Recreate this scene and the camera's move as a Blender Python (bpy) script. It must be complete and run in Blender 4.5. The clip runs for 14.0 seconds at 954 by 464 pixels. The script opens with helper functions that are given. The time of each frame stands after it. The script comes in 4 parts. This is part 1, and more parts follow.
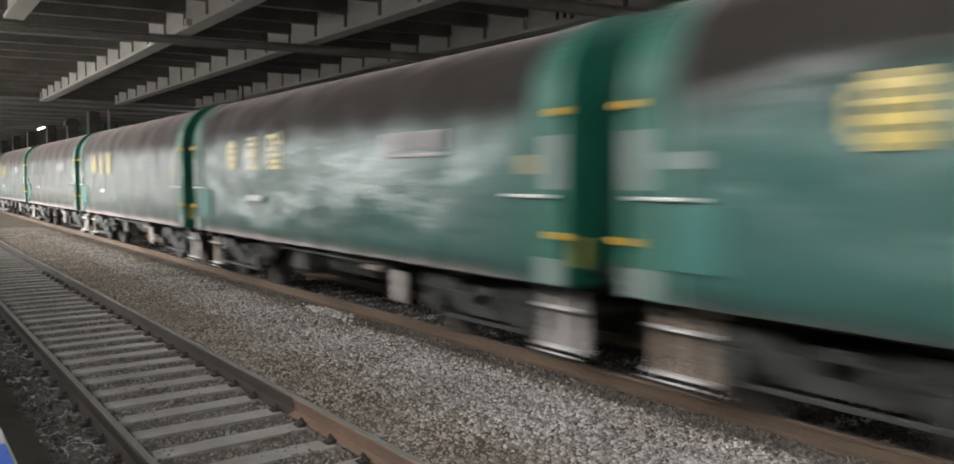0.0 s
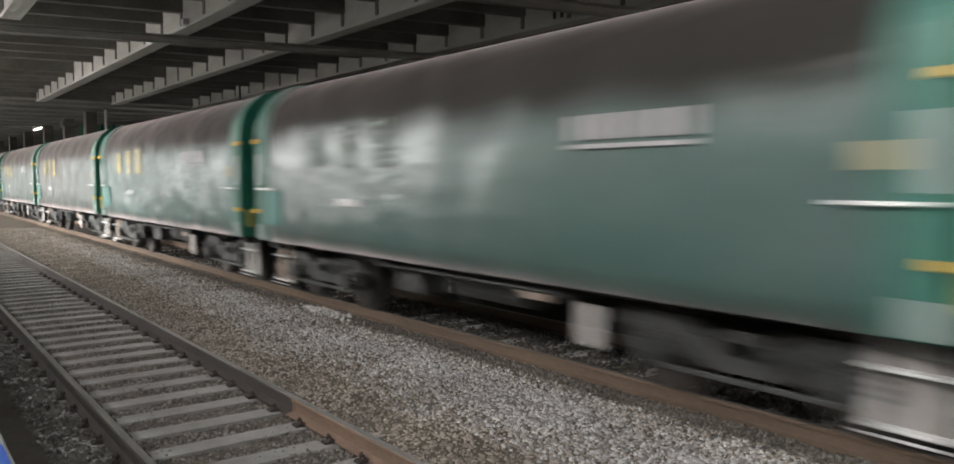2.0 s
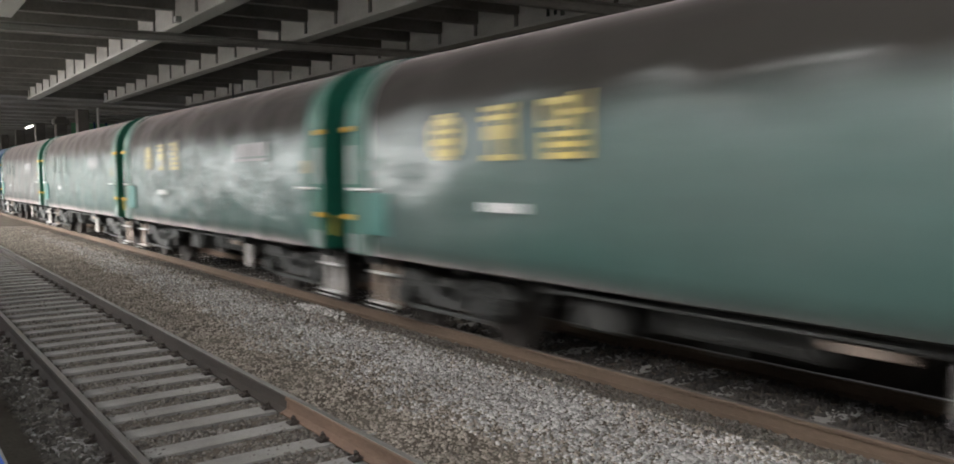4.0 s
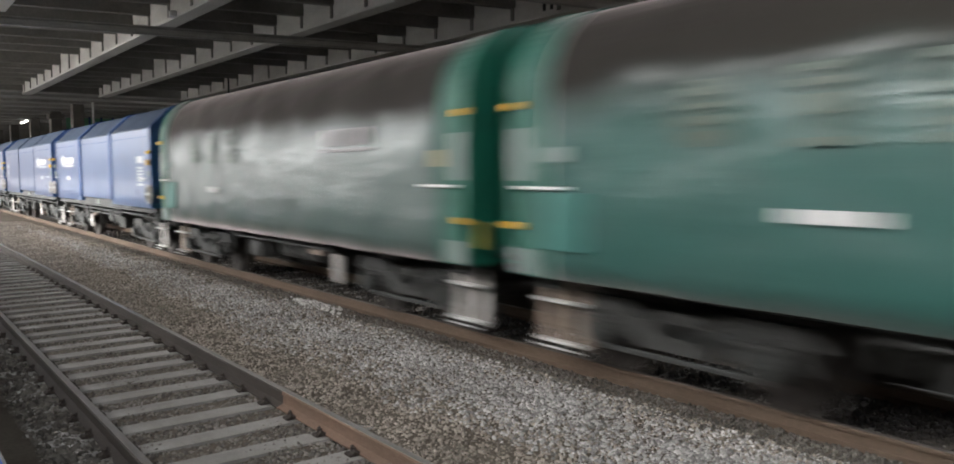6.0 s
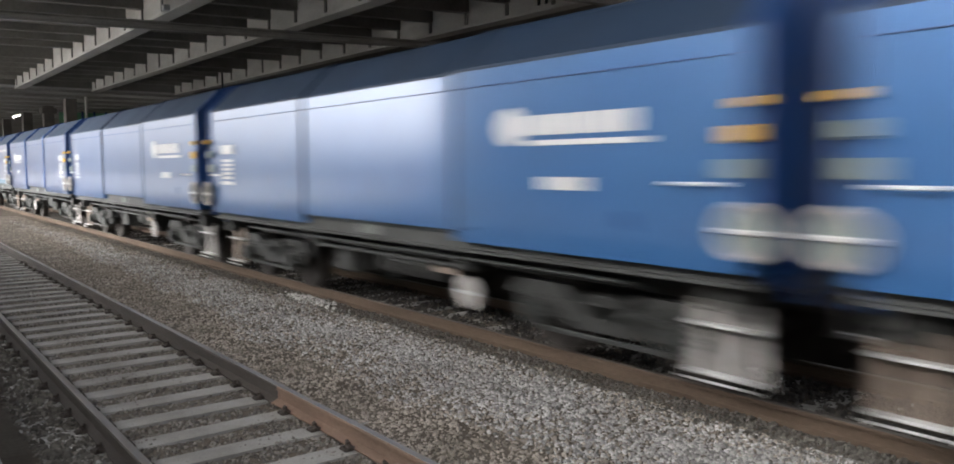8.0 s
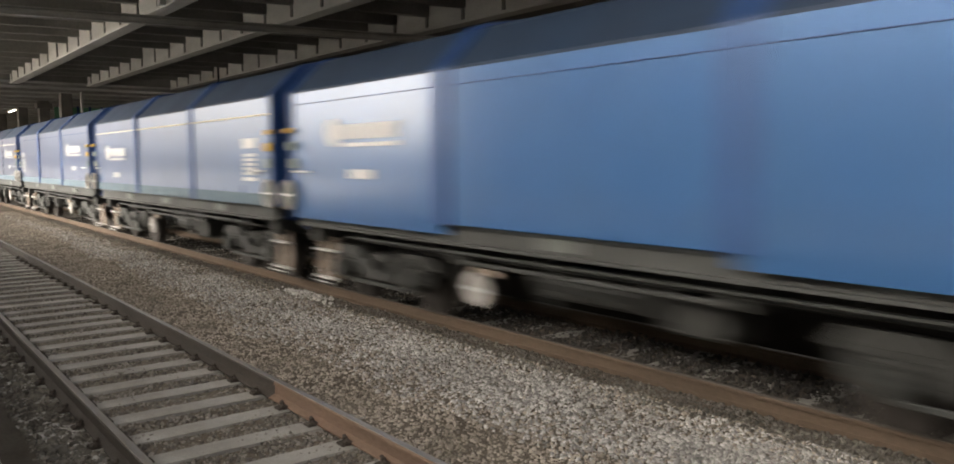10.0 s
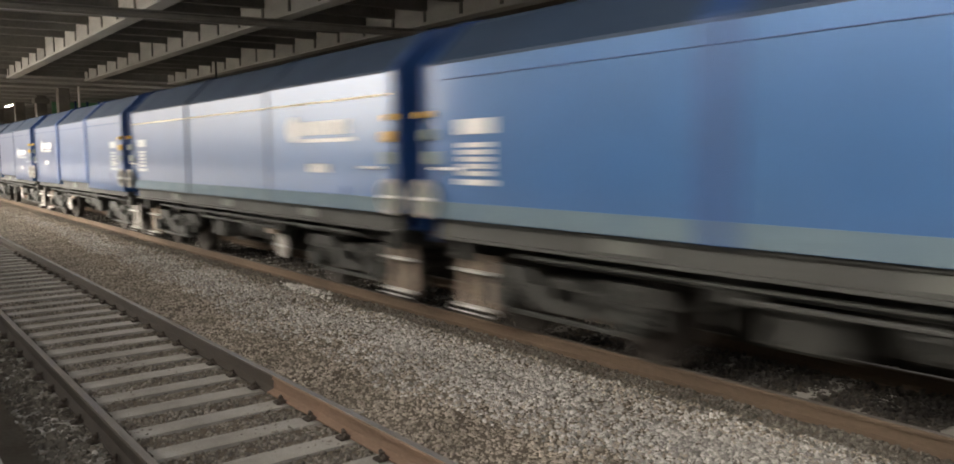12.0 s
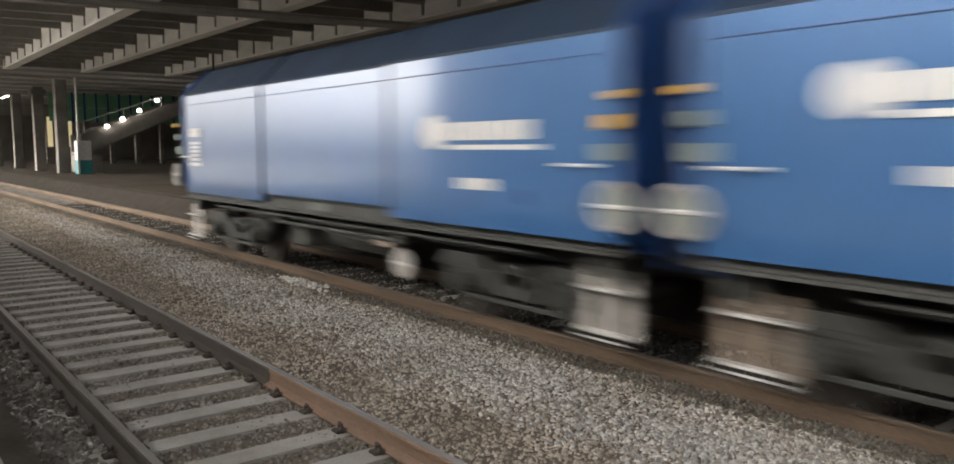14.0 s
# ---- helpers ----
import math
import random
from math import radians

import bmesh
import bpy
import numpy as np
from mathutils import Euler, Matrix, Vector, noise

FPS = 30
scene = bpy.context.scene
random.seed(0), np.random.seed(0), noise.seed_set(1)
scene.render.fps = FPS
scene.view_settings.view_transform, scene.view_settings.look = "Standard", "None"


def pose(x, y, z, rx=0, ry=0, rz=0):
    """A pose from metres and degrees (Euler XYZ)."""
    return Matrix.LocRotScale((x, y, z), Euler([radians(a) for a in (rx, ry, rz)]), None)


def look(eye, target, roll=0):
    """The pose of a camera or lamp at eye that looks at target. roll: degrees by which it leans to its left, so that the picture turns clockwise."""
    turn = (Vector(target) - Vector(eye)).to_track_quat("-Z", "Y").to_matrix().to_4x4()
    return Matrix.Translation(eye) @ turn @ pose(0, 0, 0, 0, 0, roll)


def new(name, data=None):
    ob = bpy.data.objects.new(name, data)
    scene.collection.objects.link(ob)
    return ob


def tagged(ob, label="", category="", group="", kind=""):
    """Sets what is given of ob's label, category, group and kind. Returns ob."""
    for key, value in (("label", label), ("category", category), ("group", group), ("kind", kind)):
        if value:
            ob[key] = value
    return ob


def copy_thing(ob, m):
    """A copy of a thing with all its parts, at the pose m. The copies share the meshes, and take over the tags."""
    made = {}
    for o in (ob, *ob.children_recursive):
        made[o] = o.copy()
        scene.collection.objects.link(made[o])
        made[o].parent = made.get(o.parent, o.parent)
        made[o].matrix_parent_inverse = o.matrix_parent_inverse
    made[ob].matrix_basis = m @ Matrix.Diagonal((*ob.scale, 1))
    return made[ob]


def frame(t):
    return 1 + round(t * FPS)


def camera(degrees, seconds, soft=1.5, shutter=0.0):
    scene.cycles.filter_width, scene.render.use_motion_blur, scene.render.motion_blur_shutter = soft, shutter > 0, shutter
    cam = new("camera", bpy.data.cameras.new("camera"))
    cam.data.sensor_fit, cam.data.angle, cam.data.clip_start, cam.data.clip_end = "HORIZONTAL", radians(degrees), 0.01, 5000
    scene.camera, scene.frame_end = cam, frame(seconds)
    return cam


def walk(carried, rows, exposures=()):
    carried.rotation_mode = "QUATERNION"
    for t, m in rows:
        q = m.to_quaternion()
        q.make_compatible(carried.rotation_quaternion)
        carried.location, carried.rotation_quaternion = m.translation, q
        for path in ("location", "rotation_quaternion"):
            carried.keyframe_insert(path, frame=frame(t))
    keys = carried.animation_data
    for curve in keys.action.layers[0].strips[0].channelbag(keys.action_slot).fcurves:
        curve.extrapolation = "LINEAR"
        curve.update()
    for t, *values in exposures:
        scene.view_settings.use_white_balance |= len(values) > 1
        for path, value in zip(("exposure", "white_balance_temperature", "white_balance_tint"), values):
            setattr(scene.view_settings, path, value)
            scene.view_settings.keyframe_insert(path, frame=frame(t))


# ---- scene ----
# Rail tops are z = 0, the tracks run along y, the camera stands on the platform at x = 0, y = 0.
EYE = (0.0, 0.0, 1.986)
cam = camera(61.77, 14.0, soft=1.7, shutter=1.0)


def aim(yaw, pitch, roll):
    """A pose at EYE, turned by yaw degrees from the tracks' direction and tilted by pitch."""
    a, b = radians(yaw), radians(pitch)
    target = (EYE[0] + math.sin(a) * math.cos(b), EYE[1] + math.cos(a) * math.cos(b), EYE[2] + math.sin(b))
    return look(EYE, target, roll)


walk(cam, [
    (0.0, aim(36.598, -3.841, -0.077)),
    (0.5, aim(36.627, -3.862, -0.134)),
    (1.0, aim(36.625, -3.932, -0.133)),
    (1.5, aim(36.672, -3.876, -0.150)),
    (2.0, aim(36.762, -3.877, -0.197)),
    (2.5, aim(36.842, -3.917, -0.166)),
    (3.0, aim(37.012, -3.942, -0.181)),
    (5.5, aim(37.379, -4.297, -0.321)),
    (6.0, aim(37.460, -4.421, -0.302)),
    (6.5, aim(37.518, -4.533, -0.276)),
    (7.0, aim(37.644, -4.652, -0.271)),
    (7.5, aim(37.769, -4.715, -0.259)),
    (8.0, aim(37.841, -4.797, -0.295)),
    (10.5, aim(38.113, -5.277, -0.344)),
    (11.0, aim(38.145, -5.376, -0.345)),
    (11.5, aim(38.159, -5.434, -0.332)),
    (12.0, aim(38.182, -5.565, -0.402)),
    (12.5, aim(38.234, -5.640, -0.345)),
    (13.0, aim(38.295, -5.723, -0.256)),
    (13.5, aim(38.348, -5.872, -0.199)),
    (14.0, aim(38.395, -6.011, -0.093)),
], exposures=[(0.0, 1.87, 6450, 11), (8.2, 1.87, 6350, 11), (10.5, 1.82, 7350, 11), (12.5, 1.82, 7350, 11), (14.0, 1.87, 6900, 10)])

# ---- light: overcast day, coming in under the deck from behind the camera and from beyond the added blocker wall ----
world = bpy.data.worlds.new("overcast_sky")
scene.world = world
world.use_nodes = True
wn, wl = world.node_tree.nodes, world.node_tree.links
sky = wn.new("ShaderNodeTexSky")
sky.sky_type, sky.sun_disc = "NISHITA", False
sky.sun_elevation, sky.sun_rotation = radians(20), radians(-66)
sky.air_density, sky.dust_density = 1.0, 5.0
wash = wn.new("ShaderNodeHueSaturation")
wash.inputs["Saturation"].default_value = 0.12
wl.new(sky.outputs[0], wash.inputs["Color"])
wl.new(wash.outputs[0], wn["Background"].inputs[0])
wn["Background"].inputs[1].default_value = 0.15
sun = new("sun", bpy.data.lights.new("sun", "SUN"))
sun.data.energy, sun.data.angle, sun.data.color = 0.5, radians(36), (1.0, 0.95, 0.88)
sun.matrix_world = look((-45.7, 20.3, 18.2), (0, 0, 0))


# ---- materials ----
def mat(name, colour, other=None, rough=0.7, metal=0.0, scale=3.0, grain=40.0, bump=0.2, fine=0.25, stretch=(1, 1, 1), mix=0.5, vary=0.0, coat=0.0, gloss=0.5, deep=0.02, film=(0.24, 1.5), sky_sheen=0.0):
    """A procedural surface: two colours mixed by broad stains, a fine grain over them, and a relief from both."""
    m = bpy.data.materials.new(name)
    m.use_nodes = True
    n, l = m.node_tree.nodes, m.node_tree.links
    b = n["Principled BSDF"]
    other = other or tuple(c * 0.6 for c in colour)
    at = n.new("ShaderNodeTexCoord")
    mp = n.new("ShaderNodeMapping")
    mp.inputs["Scale"].default_value = stretch
    l.new(at.outputs["Object"], mp.inputs[0])
    broad, small = n.new("ShaderNodeTexNoise"), n.new("ShaderNodeTexNoise")
    broad.inputs["Scale"].default_value, broad.inputs["Detail"].default_value = scale, 6
    small.inputs["Scale"].default_value, small.inputs["Detail"].default_value = grain, 4
    l.new(mp.outputs[0], broad.inputs["Vector"])
    l.new(mp.outputs[0], small.inputs["Vector"])
    ramp = n.new("ShaderNodeMapRange")
    ramp.inputs["From Min"].default_value, ramp.inputs["From Max"].default_value = 0.5 - 0.3 * mix, 1.0 - 0.45 * mix
    l.new(broad.outputs["Fac"], ramp.inputs["Value"])
    c1 = n.new("ShaderNodeMix")
    c1.data_type = "RGBA"
    c1.inputs["A"].default_value, c1.inputs["B"].default_value = (*colour, 1), (*other, 1)
    l.new(ramp.outputs[0], c1.inputs["Factor"])
    c2 = n.new("ShaderNodeMix")
    c2.data_type, c2.blend_type = "RGBA", "OVERLAY"
    c2.inputs["Factor"].default_value = fine
    l.new(c1.outputs["Result"], c2.inputs["A"])
    l.new(small.outputs["Fac"], c2.inputs["B"])
    last = c2.outputs["Result"]
    if vary:
        rnd = n.new("ShaderNodeObjectInfo")
        val = n.new("ShaderNodeMapRange")
        val.inputs["To Min"].default_value, val.inputs["To Max"].default_value = 1 - vary, 1 + vary
        l.new(rnd.outputs["Random"], val.inputs["Value"])
        hsv = n.new("ShaderNodeHueSaturation")
        l.new(val.outputs[0], hsv.inputs["Value"])
        l.new(last, hsv.inputs["Color"])
        last = hsv.outputs[0]
    l.new(last, b.inputs["Base Color"])
    rr = n.new("ShaderNodeMapRange")
    rr.inputs["To Min"].default_value, rr.inputs["To Max"].default_value = max(0.05, rough - 0.1), min(1, rough + 0.12)
    l.new(broad.outputs["Fac"], rr.inputs["Value"])
    l.new(rr.outputs[0], b.inputs["Roughness"])
    b.inputs["Metallic"].default_value = metal
    b.inputs["Coat Weight"].default_value = coat
    b.inputs["Specular IOR Level"].default_value = gloss
    # pinkish whitening at grazing angles, standing in for the bright sky's reflection
    b.inputs["Sheen Weight"].default_value, b.inputs["Sheen Roughness"].default_value = sky_sheen, 0.3
    b.inputs["Sheen Tint"].default_value = (1.0, 0.86, 0.84, 1)
    b.inputs["Coat Roughness"].default_value, b.inputs["Coat IOR"].default_value = film
    if bump:
        bp = n.new("ShaderNodeBump")
        bp.inputs["Strength"].default_value, bp.inputs["Distance"].default_value = bump, deep
        l.new(small.outputs["Fac"], bp.inputs["Height"])
        l.new(bp.outputs[0], b.inputs["Normal"])
        if coat:
            l.new(bp.outputs[0], b.inputs["Coat Normal"])
    return m


def island_vary(m, low, high):
    """Each loose stone of a heap gets its own tone."""
    n, l = m.node_tree.nodes, m.node_tree.links
    b = n["Principled BSDF"]
    src = b.inputs["Base Color"].links[0].from_socket
    geo, val, hsv = n.new("ShaderNodeNewGeometry"), n.new("ShaderNodeMapRange"), n.new("ShaderNodeHueSaturation")
    val.inputs["To Min"].default_value, val.inputs["To Max"].default_value = low, high
    l.new(geo.outputs["Random Per Island"], val.inputs["Value"])
    l.new(val.outputs[0], hsv.inputs["Value"])
    l.new(src, hsv.inputs["Color"])
    l.new(hsv.outputs[0], b.inputs["Base Color"])
    return m


def dark_topped(m, low, high):
    """Paints the deck's dark reflection, matt, over a hood's top, ragged between two heights."""
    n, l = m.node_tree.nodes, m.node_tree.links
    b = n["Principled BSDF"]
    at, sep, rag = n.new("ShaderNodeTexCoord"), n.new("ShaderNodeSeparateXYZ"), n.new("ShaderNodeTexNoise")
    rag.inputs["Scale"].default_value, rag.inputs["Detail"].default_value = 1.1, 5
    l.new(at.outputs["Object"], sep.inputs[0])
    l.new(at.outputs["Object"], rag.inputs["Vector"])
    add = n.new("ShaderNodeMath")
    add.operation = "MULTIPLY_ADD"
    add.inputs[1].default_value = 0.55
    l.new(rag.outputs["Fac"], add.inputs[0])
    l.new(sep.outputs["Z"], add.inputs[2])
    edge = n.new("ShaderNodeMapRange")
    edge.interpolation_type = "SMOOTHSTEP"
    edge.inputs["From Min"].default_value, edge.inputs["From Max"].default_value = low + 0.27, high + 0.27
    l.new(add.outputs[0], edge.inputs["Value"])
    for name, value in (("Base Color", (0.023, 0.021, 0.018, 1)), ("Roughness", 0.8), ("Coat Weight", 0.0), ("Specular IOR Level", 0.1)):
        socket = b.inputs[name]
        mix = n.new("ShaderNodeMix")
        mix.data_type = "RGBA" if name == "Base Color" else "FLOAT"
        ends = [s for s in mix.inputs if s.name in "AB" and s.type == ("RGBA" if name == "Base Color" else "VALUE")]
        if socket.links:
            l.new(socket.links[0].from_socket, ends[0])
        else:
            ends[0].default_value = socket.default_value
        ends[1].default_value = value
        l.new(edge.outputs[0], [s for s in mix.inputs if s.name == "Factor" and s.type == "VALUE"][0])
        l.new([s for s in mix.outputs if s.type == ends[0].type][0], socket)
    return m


def glow(name, colour, strength):
    m = bpy.data.materials.new(name)
    m.use_nodes = True
    b = m.node_tree.nodes["Principled BSDF"]
    b.inputs["Base Color"].default_value = (*colour, 1)
    b.inputs["Emission Color"].default_value = (*colour, 1)
    b.inputs["Emission Strength"].default_value = strength
    return m


M_GRAVEL = mat("gravel_bed", (0.145, 0.123, 0.098), (0.085, 0.07, 0.055), rough=0.95, scale=1.1, grain=45, bump=1.0, fine=0.8, gloss=0.1)
M_STONE = island_vary(mat("ballast_stone", (0.46, 0.44, 0.415), (0.28, 0.264, 0.243), rough=0.9, scale=0.7, grain=60, bump=0.3, gloss=0.12), 0.4, 1.4)
M_STONE_DIRTY = island_vary(mat("oily_ballast_stone", (0.36, 0.315, 0.265), (0.2, 0.172, 0.14), rough=0.9, scale=1.2, grain=60, bump=0.3, gloss=0.12), 0.6, 1.3)
M_STONE_TRACK = island_vary(mat("track_ballast_stone", (0.22, 0.2, 0.178), (0.12, 0.106, 0.09), rough=0.9, scale=1.2, grain=60, bump=0.3, gloss=0.12), 0.5, 1.4)
M_STONE_GRIMY = island_vary(mat("grimy_ballast_stone", (0.15, 0.138, 0.12), (0.075, 0.066, 0.056), rough=0.9, scale=1.2, grain=60, bump=0.3, gloss=0.12), 0.6, 1.4)
# near-black tone puts the train's shade into the stones' own colour
M_STONE_SHADED = island_vary(mat("shaded_ballast_stone", (0.05, 0.042, 0.035), (0.03, 0.025, 0.021), rough=0.9, scale=1.2, grain=60, bump=0.3), 0.6, 1.4)
M_STONE_PALE = island_vary(mat("pale_ballast_stone", (0.62, 0.6, 0.56), (0.4, 0.38, 0.35), rough=0.85, scale=5, grain=60), 0.7, 1.1)
M_EARTH = mat("black_earth", (0.034, 0.029, 0.024), (0.02, 0.017, 0.015), rough=0.95, scale=2, grain=40, bump=0.6, gloss=0.1)
M_GUTTER = mat("gutter_dirt", (0.14, 0.122, 0.1), (0.08, 0.068, 0.056), rough=0.95, scale=2, grain=30, bump=0.8, gloss=0.1)
M_SLEEPER = mat("sleeper_concrete", (0.35, 0.335, 0.31), (0.15, 0.138, 0.122), rough=0.9, scale=1.6, grain=70, bump=0.4, vary=0.12)
M_RUST = mat("rail_rust", (0.13, 0.094, 0.068), (0.08, 0.06, 0.046), rough=0.75, metal=0.15, scale=1.6, grain=60, bump=0.2, stretch=(1, 0.25, 1), gloss=0.1)
# second track's rail top, darkened to carry the train's shade in its colour
M_RAIL_SHADED = mat("shaded_running_surface", (0.12, 0.105, 0.09), (0.08, 0.068, 0.058), rough=0.6, metal=0.3, scale=2, grain=30, bump=0.05, stretch=(1, 0.1, 1), gloss=0.2)
M_RAILDARK = mat("dark_rail_steel", (0.06, 0.05, 0.042), (0.036, 0.031, 0.027), rough=0.7, metal=0.0, scale=1.6, grain=60, bump=0.2, stretch=(1, 0.25, 1), gloss=0.25)
M_RAIL_TOP = mat("rail_running_surface", (0.42, 0.4, 0.375), (0.28, 0.24, 0.2), rough=0.4, metal=0.7, scale=2, grain=30, bump=0.05, stretch=(1, 0.1, 1))
M_RUSTY_ORANGE = mat("orange_rail_rust", (0.23, 0.155, 0.115), (0.16, 0.115, 0.088), rough=0.75, metal=0.1, scale=2.5, grain=60, bump=0.2, stretch=(1, 0.3, 1), gloss=0.1)
M_CLIP = mat("fastening_iron", (0.07, 0.055, 0.045), rough=0.8, metal=0.3, scale=9)
M_PLATFORM = mat("platform_concrete", (0.42, 0.41, 0.39), (0.28, 0.27, 0.25), rough=0.85, scale=1.5, grain=50)
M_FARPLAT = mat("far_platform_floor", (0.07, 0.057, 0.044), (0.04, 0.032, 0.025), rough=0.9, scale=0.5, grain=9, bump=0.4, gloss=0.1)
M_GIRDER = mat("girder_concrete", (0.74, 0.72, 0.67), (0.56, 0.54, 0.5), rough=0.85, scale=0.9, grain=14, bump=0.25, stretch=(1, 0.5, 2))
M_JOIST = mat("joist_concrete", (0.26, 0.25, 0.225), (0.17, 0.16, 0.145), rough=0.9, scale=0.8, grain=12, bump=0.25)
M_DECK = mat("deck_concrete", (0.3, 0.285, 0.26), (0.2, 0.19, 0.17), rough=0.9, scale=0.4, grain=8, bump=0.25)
M_PIPE = mat("painted_tie_beam", (0.42, 0.41, 0.38), (0.3, 0.29, 0.26), rough=0.6, scale=1.5, grain=20)
M_COLUMN = mat("column_concrete", (0.23, 0.215, 0.195), (0.13, 0.12, 0.11), rough=0.85, scale=1.2, grain=16)
M_FARROOF = mat("pale_far_roof", (0.42, 0.41, 0.38), (0.3, 0.29, 0.27), rough=0.85, scale=0.3, grain=8)
M_WALLGREEN = mat("green_glazed_wall", (0.16, 0.42, 0.24), (0.09, 0.24, 0.14), rough=0.5, scale=0.6, grain=9)
M_OLIVE = mat("olive_yellow_paint", (0.3, 0.27, 0.04), (0.18, 0.18, 0.04), rough=0.5, scale=6)
M_WHITE = mat("white_paint", (0.72, 0.71, 0.69), (0.5, 0.48, 0.45), rough=0.55, scale=5, grain=40, mix=0.3)
M_TEAL = mat("teal_paint", (0.02, 0.22, 0.23), (0.015, 0.14, 0.15), rough=0.5, scale=4)
M_TUBE = glow("fluorescent_tube", (1.0, 0.97, 0.9), 6.0)
M_SPOT = glow("stair_lamp_glow", (1.0, 0.98, 0.92), 9.0)
M_YELLOWGLOW = glow("lit_doorway", (1.0, 0.85, 0.5), 0.12)

# both tarpaulins carry the deck's dark reflection painted into their upper part
M_TARP = dark_topped(mat("green_tarpaulin", (0.024, 0.09, 0.078), (0.032, 0.084, 0.074), rough=0.34, scale=0.7, grain=3.5, bump=0.34, deep=0.05, fine=0.15, coat=0.75, vary=0.06, sky_sheen=1.0, film=(0.21, 1.58), stretch=(1, 0.6, 1.4)), 2.3, 2.9)
M_TARPGREY = dark_topped(mat("greyed_green_tarpaulin", (0.038, 0.08, 0.071), (0.048, 0.08, 0.072), rough=0.34, scale=0.6, grain=3.5, bump=0.3, deep=0.035, fine=0.15, coat=1.0, vary=0.06, sky_sheen=1.0, film=(0.19, 1.6), stretch=(1, 0.6, 1.4)), 2.3, 2.9)
M_GREEN = mat("green_steel", (0.015, 0.14, 0.092), (0.012, 0.1, 0.068), rough=0.42, scale=2, grain=30, bump=0.05)
M_GREENLIGHT = mat("pale_green_bulkhead", (0.044, 0.125, 0.098), (0.03, 0.09, 0.072), rough=0.5, scale=2, grain=30, bump=0.05, gloss=0.2, sky_sheen=1.0)
M_TURQUOISE = mat("turquoise_panel_paint", (0.035, 0.14, 0.12), (0.028, 0.11, 0.095), rough=0.45, scale=2, grain=30, bump=0.05)
M_BLUE = mat("blue_steel", (0.036, 0.122, 0.3), (0.042, 0.124, 0.28), rough=0.3, scale=0.8, grain=2.2, bump=0.08, fine=0.12, coat=1.0, gloss=0.3, vary=0.06, film=(0.12, 1.9), sky_sheen=1.0, metal=0.2)
M_BLUEDUST = mat("dusty_blue_steel", (0.09, 0.14, 0.17), (0.07, 0.12, 0.17), rough=0.6, scale=1.5, grain=22, bump=0.04)
M_BLUEDIM = mat("dimmed_blue_steel", (0.013, 0.03, 0.062), (0.013, 0.026, 0.05), rough=0.55, scale=0.9, grain=22, bump=0.04)
M_BLUEDARK = mat("dark_blue_steel", (0.013, 0.06, 0.2), (0.011, 0.04, 0.13), rough=0.5, scale=2)
M_SILL = mat("grey_underframe", (0.055, 0.058, 0.055), (0.032, 0.032, 0.03), rough=0.7, scale=1.8, grain=20, stretch=(1, 0.5, 1))
M_SILLPLATE = mat("grimy_plate", (0.13, 0.14, 0.13), (0.08, 0.085, 0.08), rough=0.6, scale=4)
M_BOGIE = mat("bogie_grime", (0.036, 0.037, 0.034), (0.016, 0.016, 0.014), rough=0.62, scale=4, grain=18, bump=0.4, gloss=0.4)
M_GEAR = mat("greased_gear_steel", (0.075, 0.079, 0.075), (0.04, 0.042, 0.039), rough=0.45, metal=0.4, scale=5, grain=30)
M_WHEEL = mat("wheel_steel", (0.05, 0.043, 0.038), (0.028, 0.023, 0.02), rough=0.6, metal=0.5, scale=4)
M_STEP = mat("step_paint", (0.43, 0.41, 0.39), (0.28, 0.25, 0.22), rough=0.5, scale=6, mix=0.4)
M_STEPRUST = mat("rusty_step_paint", (0.27, 0.22, 0.18), (0.17, 0.12, 0.085), rough=0.6, scale=6)
M_TREAD = mat("bright_tread", (0.85, 0.85, 0.83), (0.7, 0.7, 0.68), rough=0.3, metal=0.4, scale=8)
M_YELLOW = mat("yellow_paint", (0.7, 0.4, 0.03), (0.55, 0.32, 0.03), rough=0.45, scale=6, mix=0.3)
M_MARK = mat("yellow_marking", (0.52, 0.4, 0.09), (0.38, 0.31, 0.1), rough=0.3, scale=4, mix=0.5, coat=0.8, film=(0.2, 1.65))
M_FADED = mat("faded_marking", (0.06, 0.085, 0.062), (0.045, 0.08, 0.065), rough=0.4, scale=4, mix=0.4, coat=0.3, film=(0.25, 1.5))
M_LETTERFADED = mat("faded_white_marking", (0.16, 0.18, 0.17), (0.08, 0.1, 0.09), rough=0.3, scale=4, mix=0.5, coat=0.8, film=(0.2, 1.65))
M_LETTER = mat("white_marking", (0.6, 0.6, 0.59), (0.48, 0.48, 0.48), rough=0.3, scale=4, mix=0.3, coat=0.45)
M_LETTERGREY = mat("greyed_white_marking", (0.3, 0.285, 0.285), (0.2, 0.2, 0.2), rough=0.4, scale=4, mix=0.5, coat=0.3)
M_CREAMLABEL = mat("cream_label_paint", (0.22, 0.2, 0.11), (0.17, 0.16, 0.1), rough=0.5, scale=5)
M_CREAM = mat("cream_stripe", (0.75, 0.68, 0.5), (0.55, 0.5, 0.38), rough=0.5, scale=4)
M_LABEL = mat("pale_label_plate", (0.2, 0.245, 0.23), (0.16, 0.2, 0.185), rough=0.45, scale=4)


